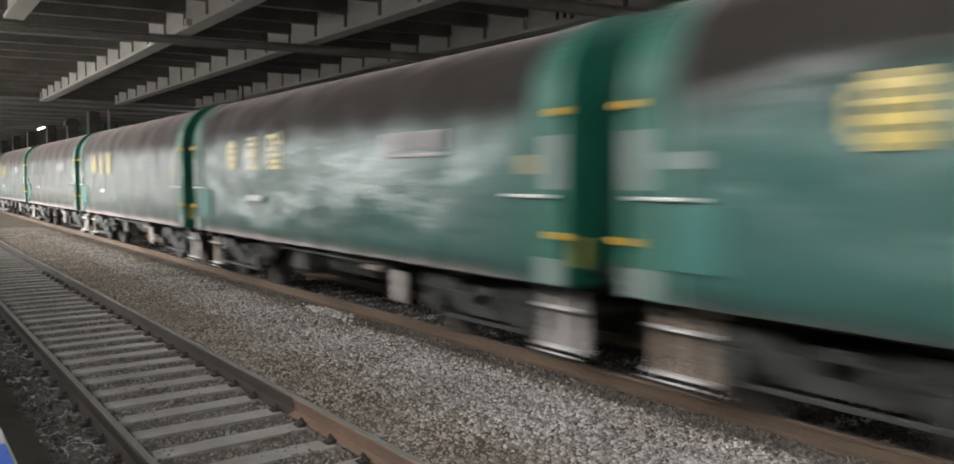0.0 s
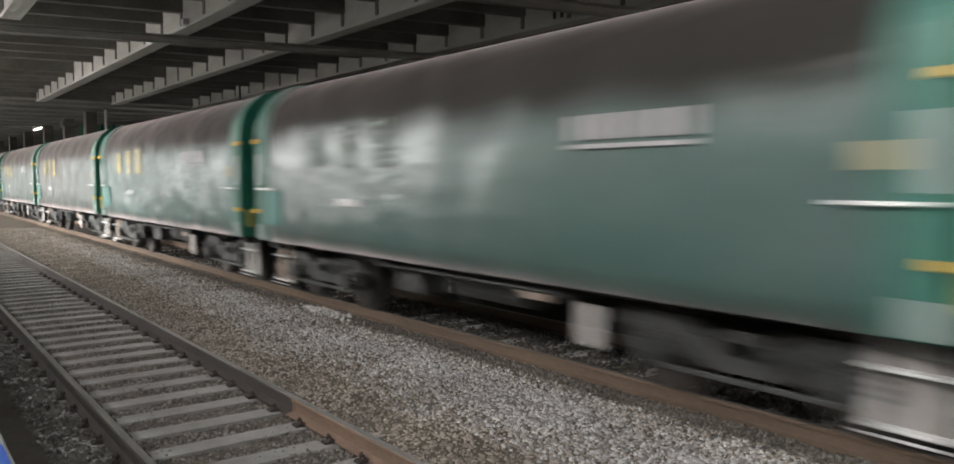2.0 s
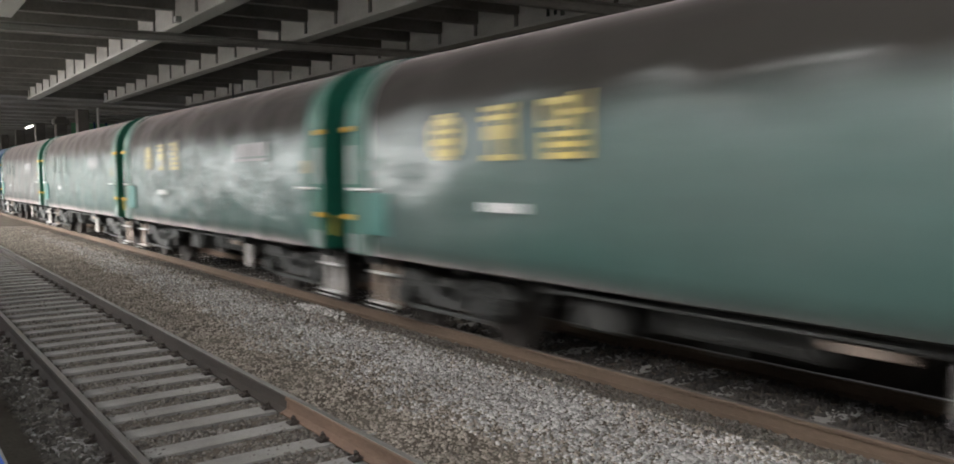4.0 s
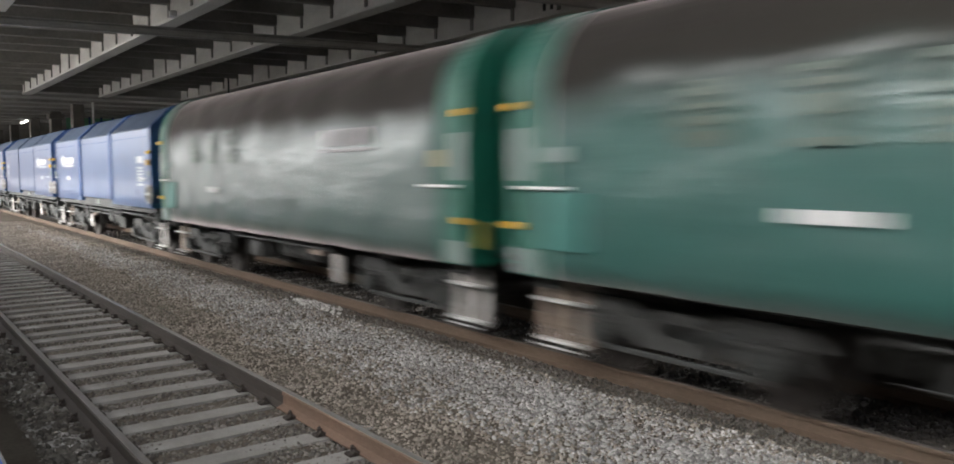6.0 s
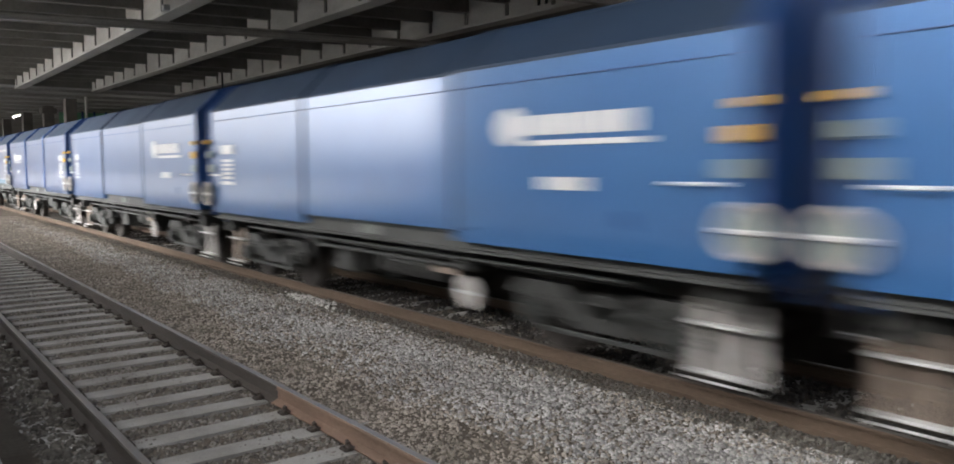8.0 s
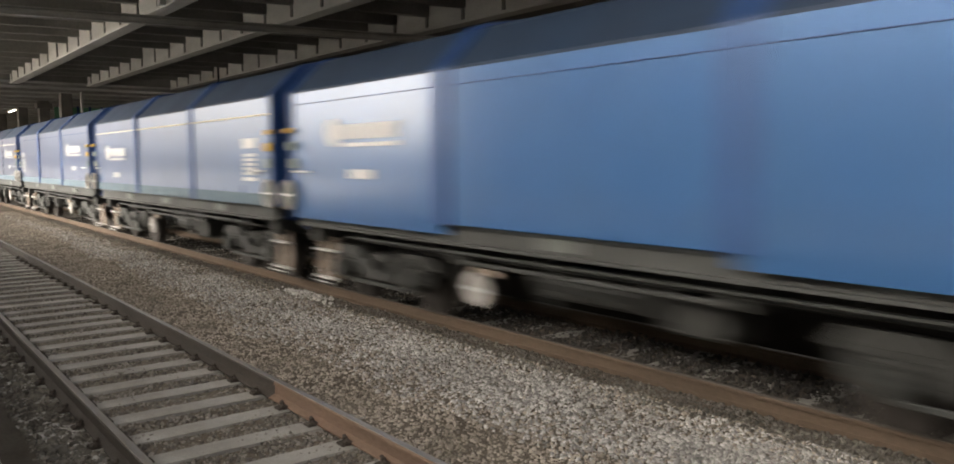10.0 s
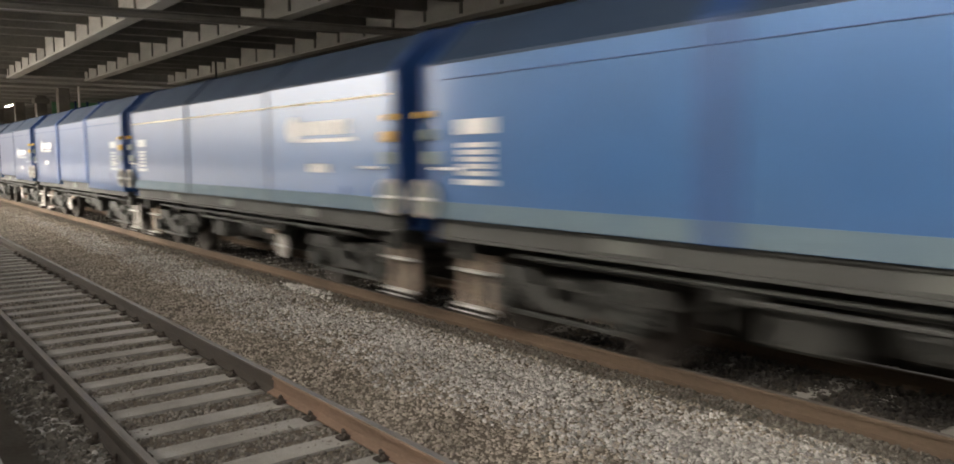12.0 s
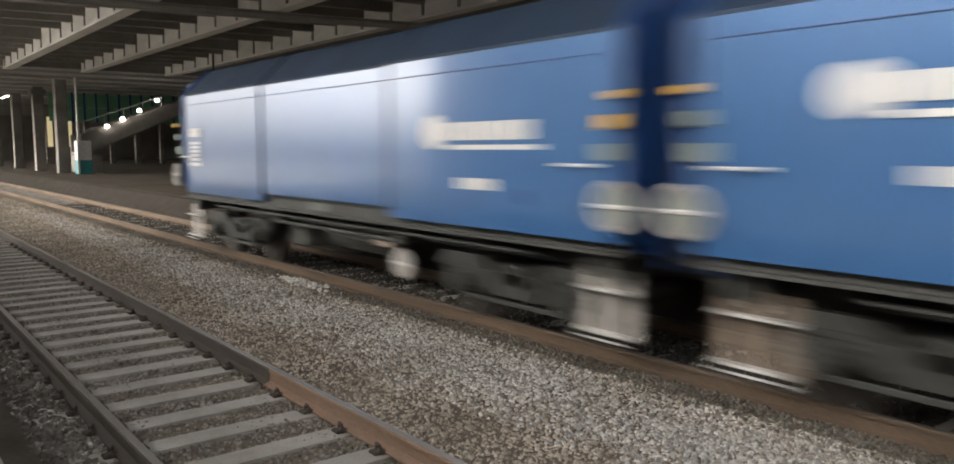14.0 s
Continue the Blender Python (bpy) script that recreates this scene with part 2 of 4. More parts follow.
# ---- mesh helpers ----
def mesh_of(bm, material, smooth=False):
    me = bpy.data.meshes.new("mesh")
    bmesh.ops.recalc_face_normals(bm, faces=bm.faces)
    bm.to_mesh(me)
    bm.free()
    me.materials.append(material)
    if smooth:
        me.polygons.foreach_set("use_smooth", [True] * len(me.polygons))
    return me


def part(name, bm, material, parent=None, label="", smooth=False, at=None):
    """One mesh object, a part of parent where there is one; at: its pose in the parent's space."""
    ob = new(name, bm if isinstance(bm, bpy.types.Mesh) else mesh_of(bm, material, smooth))
    if parent:
        ob.parent = parent
    if at is not None:
        ob.matrix_basis = at
    return tagged(ob, label)


def box(bm, x0, x1, y0, y1, z0, z1, bevel=0.0):
    made = bmesh.ops.create_cube(bm, size=1, matrix=Matrix.LocRotScale(((x0 + x1) / 2, (y0 + y1) / 2, (z0 + z1) / 2), None, (abs(x1 - x0), abs(y1 - y0), abs(z1 - z0))))
    if bevel:
        edges = list({e for v in made["verts"] for e in v.link_edges})
        bmesh.ops.bevel(bm, geom=edges, offset=bevel, segments=1, affect="EDGES")
    return bm


def boxes(*rows, bevel=0.0):
    bm = bmesh.new()
    for r in rows:
        box(bm, *r, bevel=bevel)
    return bm


def rod(bm, a, b, r, segments=8):
    a, b = Vector(a), Vector(b)
    d = b - a
    m = Matrix.Translation((a + b) / 2) @ d.to_track_quat("Z", "Y").to_matrix().to_4x4()
    bmesh.ops.create_cone(bm, cap_ends=True, segments=segments, radius1=r, radius2=r, depth=d.length, matrix=m)
    return bm


def ring(bm, centre, radius, thick, segments=20):
    """A hoop in the plane x = const."""
    rows = []
    for a in np.linspace(0, 2 * math.pi, segments, endpoint=False):
        rows.append([bm.verts.new((centre[0] + thick * math.sin(b), centre[1] + (radius + thick * math.cos(b)) * math.cos(a), centre[2] + (radius + thick * math.cos(b)) * math.sin(a))) for b in np.linspace(0, 2 * math.pi, 6, endpoint=False)])
    for k in range(segments):
        p, q = rows[k], rows[(k + 1) % segments]
        for m in range(6):
            bm.faces.new((p[m], p[(m + 1) % 6], q[(m + 1) % 6], q[m]))
    return bm


def prism(profile, y0, y1, cap=True, closed=True, steps=1, shape=None):
    """A profile of (x, z) drawn along y. shape(x, y, z) may move each point."""
    bm = bmesh.new()
    rows = []
    for k in range(steps + 1):
        y = y0 + (y1 - y0) * k / steps
        rows.append([bm.verts.new(shape(x, y, z) if shape else (x, y, z)) for x, z in profile])
    n = len(profile)
    for a, b in zip(rows, rows[1:]):
        for i in range(n if closed else n - 1):
            j = (i + 1) % n
            bm.faces.new((a[i], a[j], b[j], b[i]))
    if cap and closed:
        bm.faces.new(rows[0])
        bm.faces.new(list(reversed(rows[-1])))
    return bm


# ---- setting: ground, ballast, platforms ----
TRACKS = (2.19, 6.69)
HALF_GAUGE = 0.7525
GIRDER_Z = 6.5

tagged(part("ground", boxes((-900, 900, -900, 900, -0.75, -0.5)), M_GRAVEL), "grey-brown gravel ground reaching the horizon", "ground", kind="structure")


def bed_height(x, y):
    """Top of the ballast at x, y."""
    knots = ((0.3, -0.33), (0.8, -0.24), (0.98, -0.172), (1.25, -0.172), (1.34, -0.19), (2.97, -0.19), (3.05, -0.158), (3.4, -0.155), (4.3, -0.13), (5.2, -0.14), (5.7, -0.143), (5.86, -0.15), (5.9, -0.175), (6.1, -0.18), (7.3, -0.17), (7.9, -0.16), (8.5, -0.3))
    z = np.interp(x, [k[0] for k in knots], [k[1] for k in knots])
    return z + 0.02 * noise.noise((x * 1.7, y * 1.3, 0.0))


bed_x = [0.3 + 0.205 * i for i in range(41)]
bed = prism([(x, 0.0) for x in bed_x], -30, 160, closed=False, steps=380, shape=lambda x, y, z: (x, y, bed_height(x, y)))
tagged(part("ballast_bed", bed, M_GRAVEL, smooth=True), "grey-brown railway ballast bed under both tracks", "ballast", kind="structure")


def stones(name, spots, sizes, material, label):
    """One heap of loose angular stones, each an uneven small block."""
    t = (1 + 5 ** 0.5) / 2
    ico = np.array([(-1, t, 0), (1, t, 0), (-1, -t, 0), (1, -t, 0), (0, -1, t), (0, 1, t), (0, -1, -t), (0, 1, -t), (t, 0, -1), (t, 0, 1), (-t, 0, -1), (-t, 0, 1)]) / 1.9
    tri = np.array([(0, 11, 5), (0, 5, 1), (0, 1, 7), (0, 7, 10), (0, 10, 11), (1, 5, 9), (5, 11, 4), (11, 10, 2), (10, 7, 6), (7, 1, 8), (3, 9, 4), (3, 4, 2), (3, 2, 6), (3, 6, 8), (3, 8, 9), (4, 9, 5), (2, 4, 11), (6, 2, 10), (8, 6, 7), (9, 8, 1)])
    rng = np.random.default_rng(len(spots))
    n = len(spots)
    v = ico[None] * rng.uniform(0.5, 1.4, (n, 12, 1)) * rng.uniform(0.6, 1.25, (n, 1, 3)) * np.asarray(sizes)[:, None, None]
    a = rng.uniform(0, 2 * np.pi, (n, 2))
    c, s = np.cos(a[:, :1]), np.sin(a[:, :1])
    x, y, z = v[..., 0], v[..., 1], v[..., 2]
    x, y = c * x - s * y, s * x + c * y
    c, s = np.cos(a[:, 1:]), np.sin(a[:, 1:])
    y, z = c * y - s * z, s * y + c * z
    v = np.stack([x, y, z], -1) + np.asarray(spots)[:, None, :]
    f = (tri[None] + 12 * np.arange(n)[:, None, None]).reshape(-1, 3)
    me = bpy.data.meshes.new(name)
    me.vertices.add(n * 12)
    me.vertices.foreach_set("co", v.reshape(-1))
    me.loops.add(len(f) * 3)
    me.loops.foreach_set("vertex_index", f.reshape(-1))
    me.polygons.add(len(f))
    me.polygons.foreach_set("loop_start", np.arange(0, len(f) * 3, 3))
    me.update(calc_edges=True)
    me.materials.append(material)
    return tagged(new(name, me), label, "ballast", kind="stuff")


def scatter(count, x0, x1, y0, y1, low, high, power=1.0, keep=None, sunk=0.1):
    """Spots on the ballast, denser towards y0; sunk: how far out of the bed they stand, in their own size."""
    rng = np.random.default_rng(int(count + 10 * x0))
    xs, ys, ss = rng.uniform(x0, x1, count), y0 + (y1 - y0) * rng.uniform(0, 1, count) ** power, rng.uniform(low, high, count)
    spots, sizes = [], []
    for x, y, s in zip(xs, ys, ss):
        if keep and not keep(x, y):
            continue
        spots.append((x, y, bed_height(x, y) + s * sunk))
        sizes.append(s)
    return spots, sizes


def clean(x, y):
    """Where the stone is fresh: a strip between the tracks."""
    loose = 0.45 * math.sin(x * 917.3 + y * 631.7)
    return (9.0 if x > 5.5 + 0.12 * noise.noise((y * 1.3, 2.0, 1.0)) else 0.0) + loose + abs(x - 4.82 - 0.15 * noise.noise((0.0, y * 0.35, 3.0))) + 0.35 * noise.noise((x * 1.5, y * 0.8, 5.0)) < 0.55 - 0.03 * max(0.0, y - 7)


sp, sz = scatter(105000, 3.2, 5.75, 1.8, 40, 0.007, 0.026, 2.0, clean, 0.0)
stones("ballast_stones", sp, sz, M_STONE, "loose grey crushed ballast stones between the tracks")
sp, sz = scatter(62000, 3.05, 5.84, 1.8, 40, 0.006, 0.022, 2.0, lambda x, y: not clean(x, y) and x < 5.52)
stones("dirty_ballast_stones", sp, sz, M_STONE_DIRTY, "brown dirty ballast stones beside the rails")
sp, sz = scatter(9000, 5.36, 5.85, 1.8, 34, 0.008, 0.025, 1.8)
stones("grimy_ballast_stones", sp, sz, M_STONE_GRIMY, "grimy dark ballast stones along the second track's rail")
sp, sz = scatter(34000, 0.75, 3.15, 3.0, 26, 0.008, 0.023, 1.7)
stones("track_ballast_stones", sp, sz, M_STONE_TRACK, "dirty ballast stones between the sleepers")
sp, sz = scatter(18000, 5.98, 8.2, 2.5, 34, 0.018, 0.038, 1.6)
stones("far_track_ballast_stones", sp, sz, M_STONE_SHADED, "ballast stones coloured as in the passing train's shade")
rng = np.random.default_rng(5)
sp = [(5.58 + rng.normal(0, 0.08), 11.5 + rng.normal(0, 0.42), -0.15 + rng.uniform(0, 0.02)) for i in range(260)]
stones("pale_stone_patch", sp, rng.uniform(0.018, 0.04, 260), M_STONE_PALE, "patch of pale broken stone beside the rail")
sp, sz = scatter(5200, 0.72, 1.4, 1.5, 22, 0.016, 0.04, 1.3)
stones("shoulder_ballast_stones", sp, sz, M_STONE_GRIMY, "grimy dark ballast stones along the platform side of the track")
sp, sz = scatter(1100, 0.85, 1.36, 2.5, 14, 0.016, 0.032, 1.3, lambda x, y: noise.noise((x * 2.0, y * 0.9, 8.0)) > 0.05)
stones("pale_shoulder_stones", sp, sz, M_STONE, "paler stones strewn on the track's shoulder")

plat = boxes((-17.9, 0.16, -60, 160, -0.5, 0.62), (-17.9, 0.42, -60, 160, 0.62, 0.76), bevel=0.012)
tagged(part("platform", plat, M_PLATFORM), "grey concrete station platform with overhanging coping", "platform", kind="structure")
M_BLUELABEL = mat("blue_strip_paint", (0.04, 0.1, 0.42), (0.06, 0.15, 0.5), rough=0.5, scale=30)
strip = boxes((0.1, 0.4, 3.2, 4.2, 0.762, 0.768))
tagged(part("edge_sticker", strip, M_BLUELABEL), "blue and white marking stuck on the platform edge", "marking")
far = boxes((9.1, 60, -40, 200, -0.5, 0.35), bevel=0.02)
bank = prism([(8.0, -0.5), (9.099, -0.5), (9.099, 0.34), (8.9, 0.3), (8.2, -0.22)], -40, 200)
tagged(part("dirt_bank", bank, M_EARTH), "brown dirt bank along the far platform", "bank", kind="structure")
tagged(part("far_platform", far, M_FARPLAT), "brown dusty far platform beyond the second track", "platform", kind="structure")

# out of view, added to hold back sky and sun from track and wagons
tagged(part("wall_blocker", boxes((-9.3, -9, -30, 27.5, -0.5, 8.05)), M_PLATFORM), "unseen plain concrete wall behind the platform, added to block light", "wall", kind="structure")
tagged(part("gutter", prism([(0.161, -0.5), (1.06, -0.5), (1.06, -0.24), (0.98, -0.17), (0.7, -0.15), (0.161, -0.16)], -40, 160), M_GUTTER), "brown earth strip below the platform edge", "ground", kind="structure")

# ---- the tracks ----
RAIL = [(-0.075, -0.16), (0.075, -0.16), (0.075, -0.149), (0.012, -0.125), (0.009, -0.045), (0.035, -0.035), (0.036, -0.012), (0.028, -0.002), (-0.028, -0.002), (-0.036, -0.012), (-0.035, -0.035), (-0.009, -0.045), (-0.012, -0.125), (-0.075, -0.149)]
sleeper_mesh = mesh_of(prism([(-1.25, -0.38), (1.25, -0.38), (1.235, -0.18), (1.22, -0.165), (-1.22, -0.165), (-1.235, -0.18)], -0.115, 0.115), M_SLEEPER)
clip_bm = boxes((-0.055, 0.055, -0.05, 0.05, -0.168, -0.142), bevel=0.01)
rod(clip_bm, (-0.02, -0.07, -0.135), (0.03, 0.07, -0.125), 0.016, 6)
rod(clip_bm, (0.0, 0.0, -0.165), (0.0, 0.0, -0.105), 0.02, 6)
clip_mesh = mesh_of(clip_bm, M_CLIP)
SLEEPER_STEP = 0.557
JOINT_Y = 6.72
for k, cx in enumerate(TRACKS):
    track = tagged(new("railway_track"), ("rusty railway track on concrete sleepers beside the platform", "rusty railway track on which the freight train runs")[k], "railway track", kind="structure")
    for sx in (-HALF_GAUGE, HALF_GAUGE):
        joined = k == 0 and sx > 0
        rail = part("rail", prism(RAIL, JOINT_Y if joined else -40, 160), M_RAILDARK if k == 0 else M_RUST, track, at=pose(cx + sx, 0, 0))
        if joined:
            part("rail", prism(RAIL, -40, JOINT_Y - 0.004), M_RUSTY_ORANGE, track, "rustier length of rail", at=pose(cx + sx, 0, 0))
            part("weld_collar", prism([(x * 1.06 + (0.003 if x > 0 else -0.003), z) for x, z in RAIL if z < -0.03], JOINT_Y - 0.02, JOINT_Y + 0.02), M_RUSTY_ORANGE, rail, "rusty weld collar")
        part("running_surface", boxes((-0.027, 0.027, -40, 160, -0.0019, 0.0015)), M_RAIL_SHADED if k else M_RAIL_TOP, rail, "worn bright running surface")
    for i in range(-26, 110):
        y = 0.83 + SLEEPER_STEP * i + 0.012 * math.sin(i * 5.3)
        part("sleeper", sleeper_mesh, None, track, at=pose(cx, y, 0.004 * math.sin(i * 3.1), 0, 0, 0.6 * math.sin(i * 2.7)))
        if i < 36 and k == 0:
            for side in (-HALF_GAUGE, HALF_GAUGE):
                for d in (-0.1, 0.1):
                    part("rail_clip", clip_mesh, None, track, at=pose(cx + side + d, y, 0))

# ---- the deck overhead ----
GIRDERS = (-1.3, 3.15, 7.75, 11.75, 16.5)
GIRDER_STARTS = (4.6, 4.6, -3.0, -3.0, -3.0)   # over the platform side the deck begins later: an unseen gap to the sky, added for light
GIRDER_ENDS = (26.2, 26.2, 53.0, 52.6, 52.2)
JOIST_STEP, JOIST_SKEW = 2.1, -0.165


def joist_y(k, x):
    """Where joist k crosses x: the joists lie a little askew."""
    return 22.6 + JOIST_STEP * k + JOIST_SKEW * (x - 9.5)


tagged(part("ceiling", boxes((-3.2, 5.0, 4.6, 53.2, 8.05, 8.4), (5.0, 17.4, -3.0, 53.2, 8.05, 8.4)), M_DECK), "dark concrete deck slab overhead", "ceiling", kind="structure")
for gx, start, end in zip(GIRDERS, GIRDER_STARTS, GIRDER_ENDS):
    g = tagged(new("girder"), "light grey concrete girder with stiffeners under the deck", "girder", "deck girders", "structure")
    web = prism([(gx - 0.24, GIRDER_Z), (gx + 0.24, GIRDER_Z), (gx + 0.26, GIRDER_Z + 0.03), (gx + 0.26, GIRDER_Z + 0.1), (gx + 0.2, GIRDER_Z + 0.12), (gx + 0.2, 8.05), (gx - 0.2, 8.05), (gx - 0.2, GIRDER_Z + 0.12), (gx - 0.26, GIRDER_Z + 0.1), (gx - 0.26, GIRDER_Z + 0.03)], start, end)
    part("web", web, M_GIRDER, g)
    for k in range(-12, 15):
        y = joist_y(k, gx - 0.22)
        if start + 0.2 < y < end - 0.2:
            part("stiffener", boxes((gx - 0.24, gx - 0.2, y - 0.07, y + 0.07, GIRDER_Z + 0.125, 8.04)), M_JOIST, g, "darker stiffener")
    if gx > 11:
        for y0 in (16.9, 12.9):
            for i in range(4):
                part("vent_slot", boxes((gx - 0.215, gx - 0.198, y0 + 0.32 * i, y0 + 0.32 * i + 0.12, GIRDER_Z + 0.2, GIRDER_Z + 0.5)), M_BOGIE, g, "dark narrow slot")
for k in range(-12, 15):
    if k == 8:
        continue                 # the deck's joint has no joist
    x0 = -3.2 if joist_y(k, -3.2) > 7.0 else 5.0
    bm = bmesh.new()
    verts = [bm.verts.new((x, joist_y(k, x) + dy, z)) for x in (x0, 17.4) for dy in (-0.13, 0.13) for z in (7.0, 8.05)]
    for f in ((0, 1, 3, 2), (4, 5, 7, 6), (0, 1, 5, 4), (2, 3, 7, 6), (0, 2, 6, 4), (1, 3, 7, 5)):
        bm.faces.new([verts[i] for i in f])
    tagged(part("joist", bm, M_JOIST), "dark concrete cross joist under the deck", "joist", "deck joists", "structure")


def tie_beam(y_left, y_right, z, h):
    """A slim steel beam that hangs across under the girders, a little askew."""
    bm = bmesh.new()
    for dz, half in ((0, 0.11), (h - 0.03, 0.11)):
        m = [bm.verts.new(v) for v in ((-3, y_left - half, z + dz), (17.2, y_right - half, z + dz), (17.2, y_right + half, z + dz), (-3, y_left + half, z + dz), (-3, y_left - half, z + dz + 0.03), (17.2, y_right - half, z + dz + 0.03), (17.2, y_right + half, z + dz + 0.03), (-3, y_left + half, z + dz + 0.03))]
        for f in ((0, 1, 2, 3), (4, 5, 6, 7), (0, 1, 5, 4), (1, 2, 6, 5), (2, 3, 7, 6), (3, 0, 4, 7)):
            bm.faces.new([m[i] for i in f])
    rod(bm, (-3, y_left, z + h / 2), (17.2, y_right, z + h / 2), h * 0.42, 10)
    return tagged(part("tie_beam", bm, M_PIPE), "grey steel tie beam hung across under the girders", "beam", "tie beams", "structure")


tie_beam(27.9, 24.35, GIRDER_Z - 0.27, 0.26)
tie_beam(17.9, 14.7, GIRDER_Z - 0.3, 0.3)

tagged(part("side_ceiling", boxes((17.41, 45, 14.5, 53.2, 7.2, 7.6)), M_DECK), "dark concrete roof beyond the outer girder", "ceiling", kind="structure")
tagged(part("wall_side", boxes((45, 45.5, 14.5, 53, 0.35, 7.6)), M_DECK), "dark rear wall far behind the second track", "wall", kind="structure")
tagged(part("header_beam", boxes((-3.2, 45, 53.2, 53.4, 6.75, 8.4)), M_JOIST), "concrete header beam between the two roofs", "beam", kind="structure")

# the further roof, with its columns
tagged(part("far_ceiling", boxes((-3.2, 45, 53.4, 131, 6.75, 7.2)), M_FARROOF), "dim concrete roof over the far platforms", "ceiling", kind="structure")
for i in range(19):
    y = 55 + 4 * i
    tagged(part("far_joist", boxes((-3.2, 45, y - 0.2, y + 0.2, 6.58, 6.749)), M_FARROOF), "pale concrete cross joist of the far roof", "joist", "far roof joists", "structure")
post = tagged(new("pipe"), "slim white painted pipe behind the equipment cabinet", "pipe", kind="structure")
part("shaft", rod(bmesh.new(), (12.19, 57.4, 0.35), (12.19, 57.4, 6.57), 0.08, 12), M_WHITE, post)
for y in (59.4, 67.2, 76.5, 88.0, 99.0, 110.0, 121.0):
    col = tagged(new("column"), "grey concrete column on the far platform", "column", "platform columns", "structure")
    part("shaft", boxes((11.35, 12.05, y, y + 0.8, 0.35, 6.57), bevel=0.03), M_COLUMN, col)
    if y == 67.2:
        part("capital", boxes((11.2, 12.2, y - 0.15, y + 0.95, 6.0, 6.39), bevel=0.03), M_COLUMN, col)
for i in range(9):
    x = 17.5 + 2.6 * i
    tagged(part("column", boxes((x, x + 0.55, 92, 92.6, 0.35, 6.57), bevel=0.03), M_COLUMN), "slim grey concrete column beyond the staircase", "column", "rear columns", "structure")
tagged(part("wall_rear", boxes((45, 45.5, 53, 131, 0.35, 8)), M_DECK), "dark rear wall behind the far platforms", "wall", kind="structure")
tagged(part("wall_end", boxes((8.6, 45.5, 131, 131.5, 0.35, 7.2)), M_DECK), "dark end wall beyond the far platforms", "wall", kind="structure")
green = tagged(new("wall_green"), "green glazed screen wall above the staircase", "wall", kind="structure")
for i in range(24):
    x = 12.9 + 0.875 * i
    part("mullion", boxes((x + 0.735, x + 0.875, 70.0, 70.2, 4.1, 6.4)), M_BLUEDARK, green)
    for k in range(2):
        part("panel", boxes((x, x + 0.735, 70.1, 70.16, 4.15 + 1.12 * k, 5.19 + 1.12 * k)), M_WALLGREEN, green)

# staircase up from the far platform
stair = tagged(new("staircase"), "grey concrete staircase climbing from the far platform", "staircase")
slope = [(12.9, 1.55), (20.5, 4.75), (26, 4.75), (26, 5.6), (20.0, 5.6), (12.9, 2.95)]
part("parapet", prism([(x, z) for x, z in slope], 60.0, 60.25), M_COLUMN, stair)
part("rear_parapet", prism([(x, z) for x, z in slope], 63.0, 63.25), M_COLUMN, stair)
part("pedestal", boxes((12.9, 14.2, 60.0, 63.25, 0.35, 1.54)), M_COLUMN, stair)
for i in range(19):
    part("step", boxes((12.9 + 0.4 * i, 13.34 + 0.4 * i, 60.25, 63.0, 1.58 + 0.168 * i, 1.78 + 0.168 * i)), M_COLUMN, stair)
rail_bm = bmesh.new()
rod(rail_bm, (12.9, 60.1, 3.75), (20.0, 60.1, 6.3), 0.04)
for i in range(6):
    rod(rail_bm, (13.2 + 1.3 * i, 60.1, 3.0 + 0.47 * i), (13.2 + 1.3 * i, 60.1, 3.85 + 0.47 * i), 0.03)
part("handrail", rail_bm, M_PIPE, stair)
for x, z in ((14.6, 3.55), (15.65, 4.05), (16.8, 4.7), (18.05, 5.45)):
    lamp = tagged(new("stair_lamp"), "small bright white lamp above the stairs", "lamp", "stair lamps")
    part("housing", rod(bmesh.new(), (x, 59.98, z + 0.02), (x, 59.98, z + 0.2), 0.13, 10), M_PIPE, lamp)
    part("bulb", boxes((x - 0.13, x + 0.13, 59.8, 59.95, z - 0.12, z + 0.1), bevel=0.04), M_SPOT, lamp)

# platform cabinet and fittings
cab = tagged(new("cabinet"), "tall white and teal equipment cabinet on the far platform", "cabinet")
part("body", boxes((11.85, 12.65, 56.0, 57.0, 1.25, 2.5), bevel=0.02), M_WHITE, cab)
part("plinth", boxes((11.84, 12.66, 55.99, 57.0, 0.35, 1.249), bevel=0.02), M_TEAL, cab, "teal painted lower half")
# white strip drawn where light catches the cabinet's side face
part("lit_edge", boxes((11.8, 11.92, 55.93, 55.985, 0.4, 2.5)), M_LETTER, cab, "bright strip standing in for the cabinet's lit left edge")
for y in (78.0,):
    tube = tagged(new("light_fitting"), "white fluorescent light fitting under the far roof", "lamp", "light fittings")
    part("housing", boxes((11.3, 11.5, y, y + 4.2, 6.47, 6.578)), M_WHITE, tube)
    part("tube", rod(bmesh.new(), (11.4, y + 0.1, 6.43), (11.4, y + 4.1, 6.43), 0.03), M_TUBE, tube)
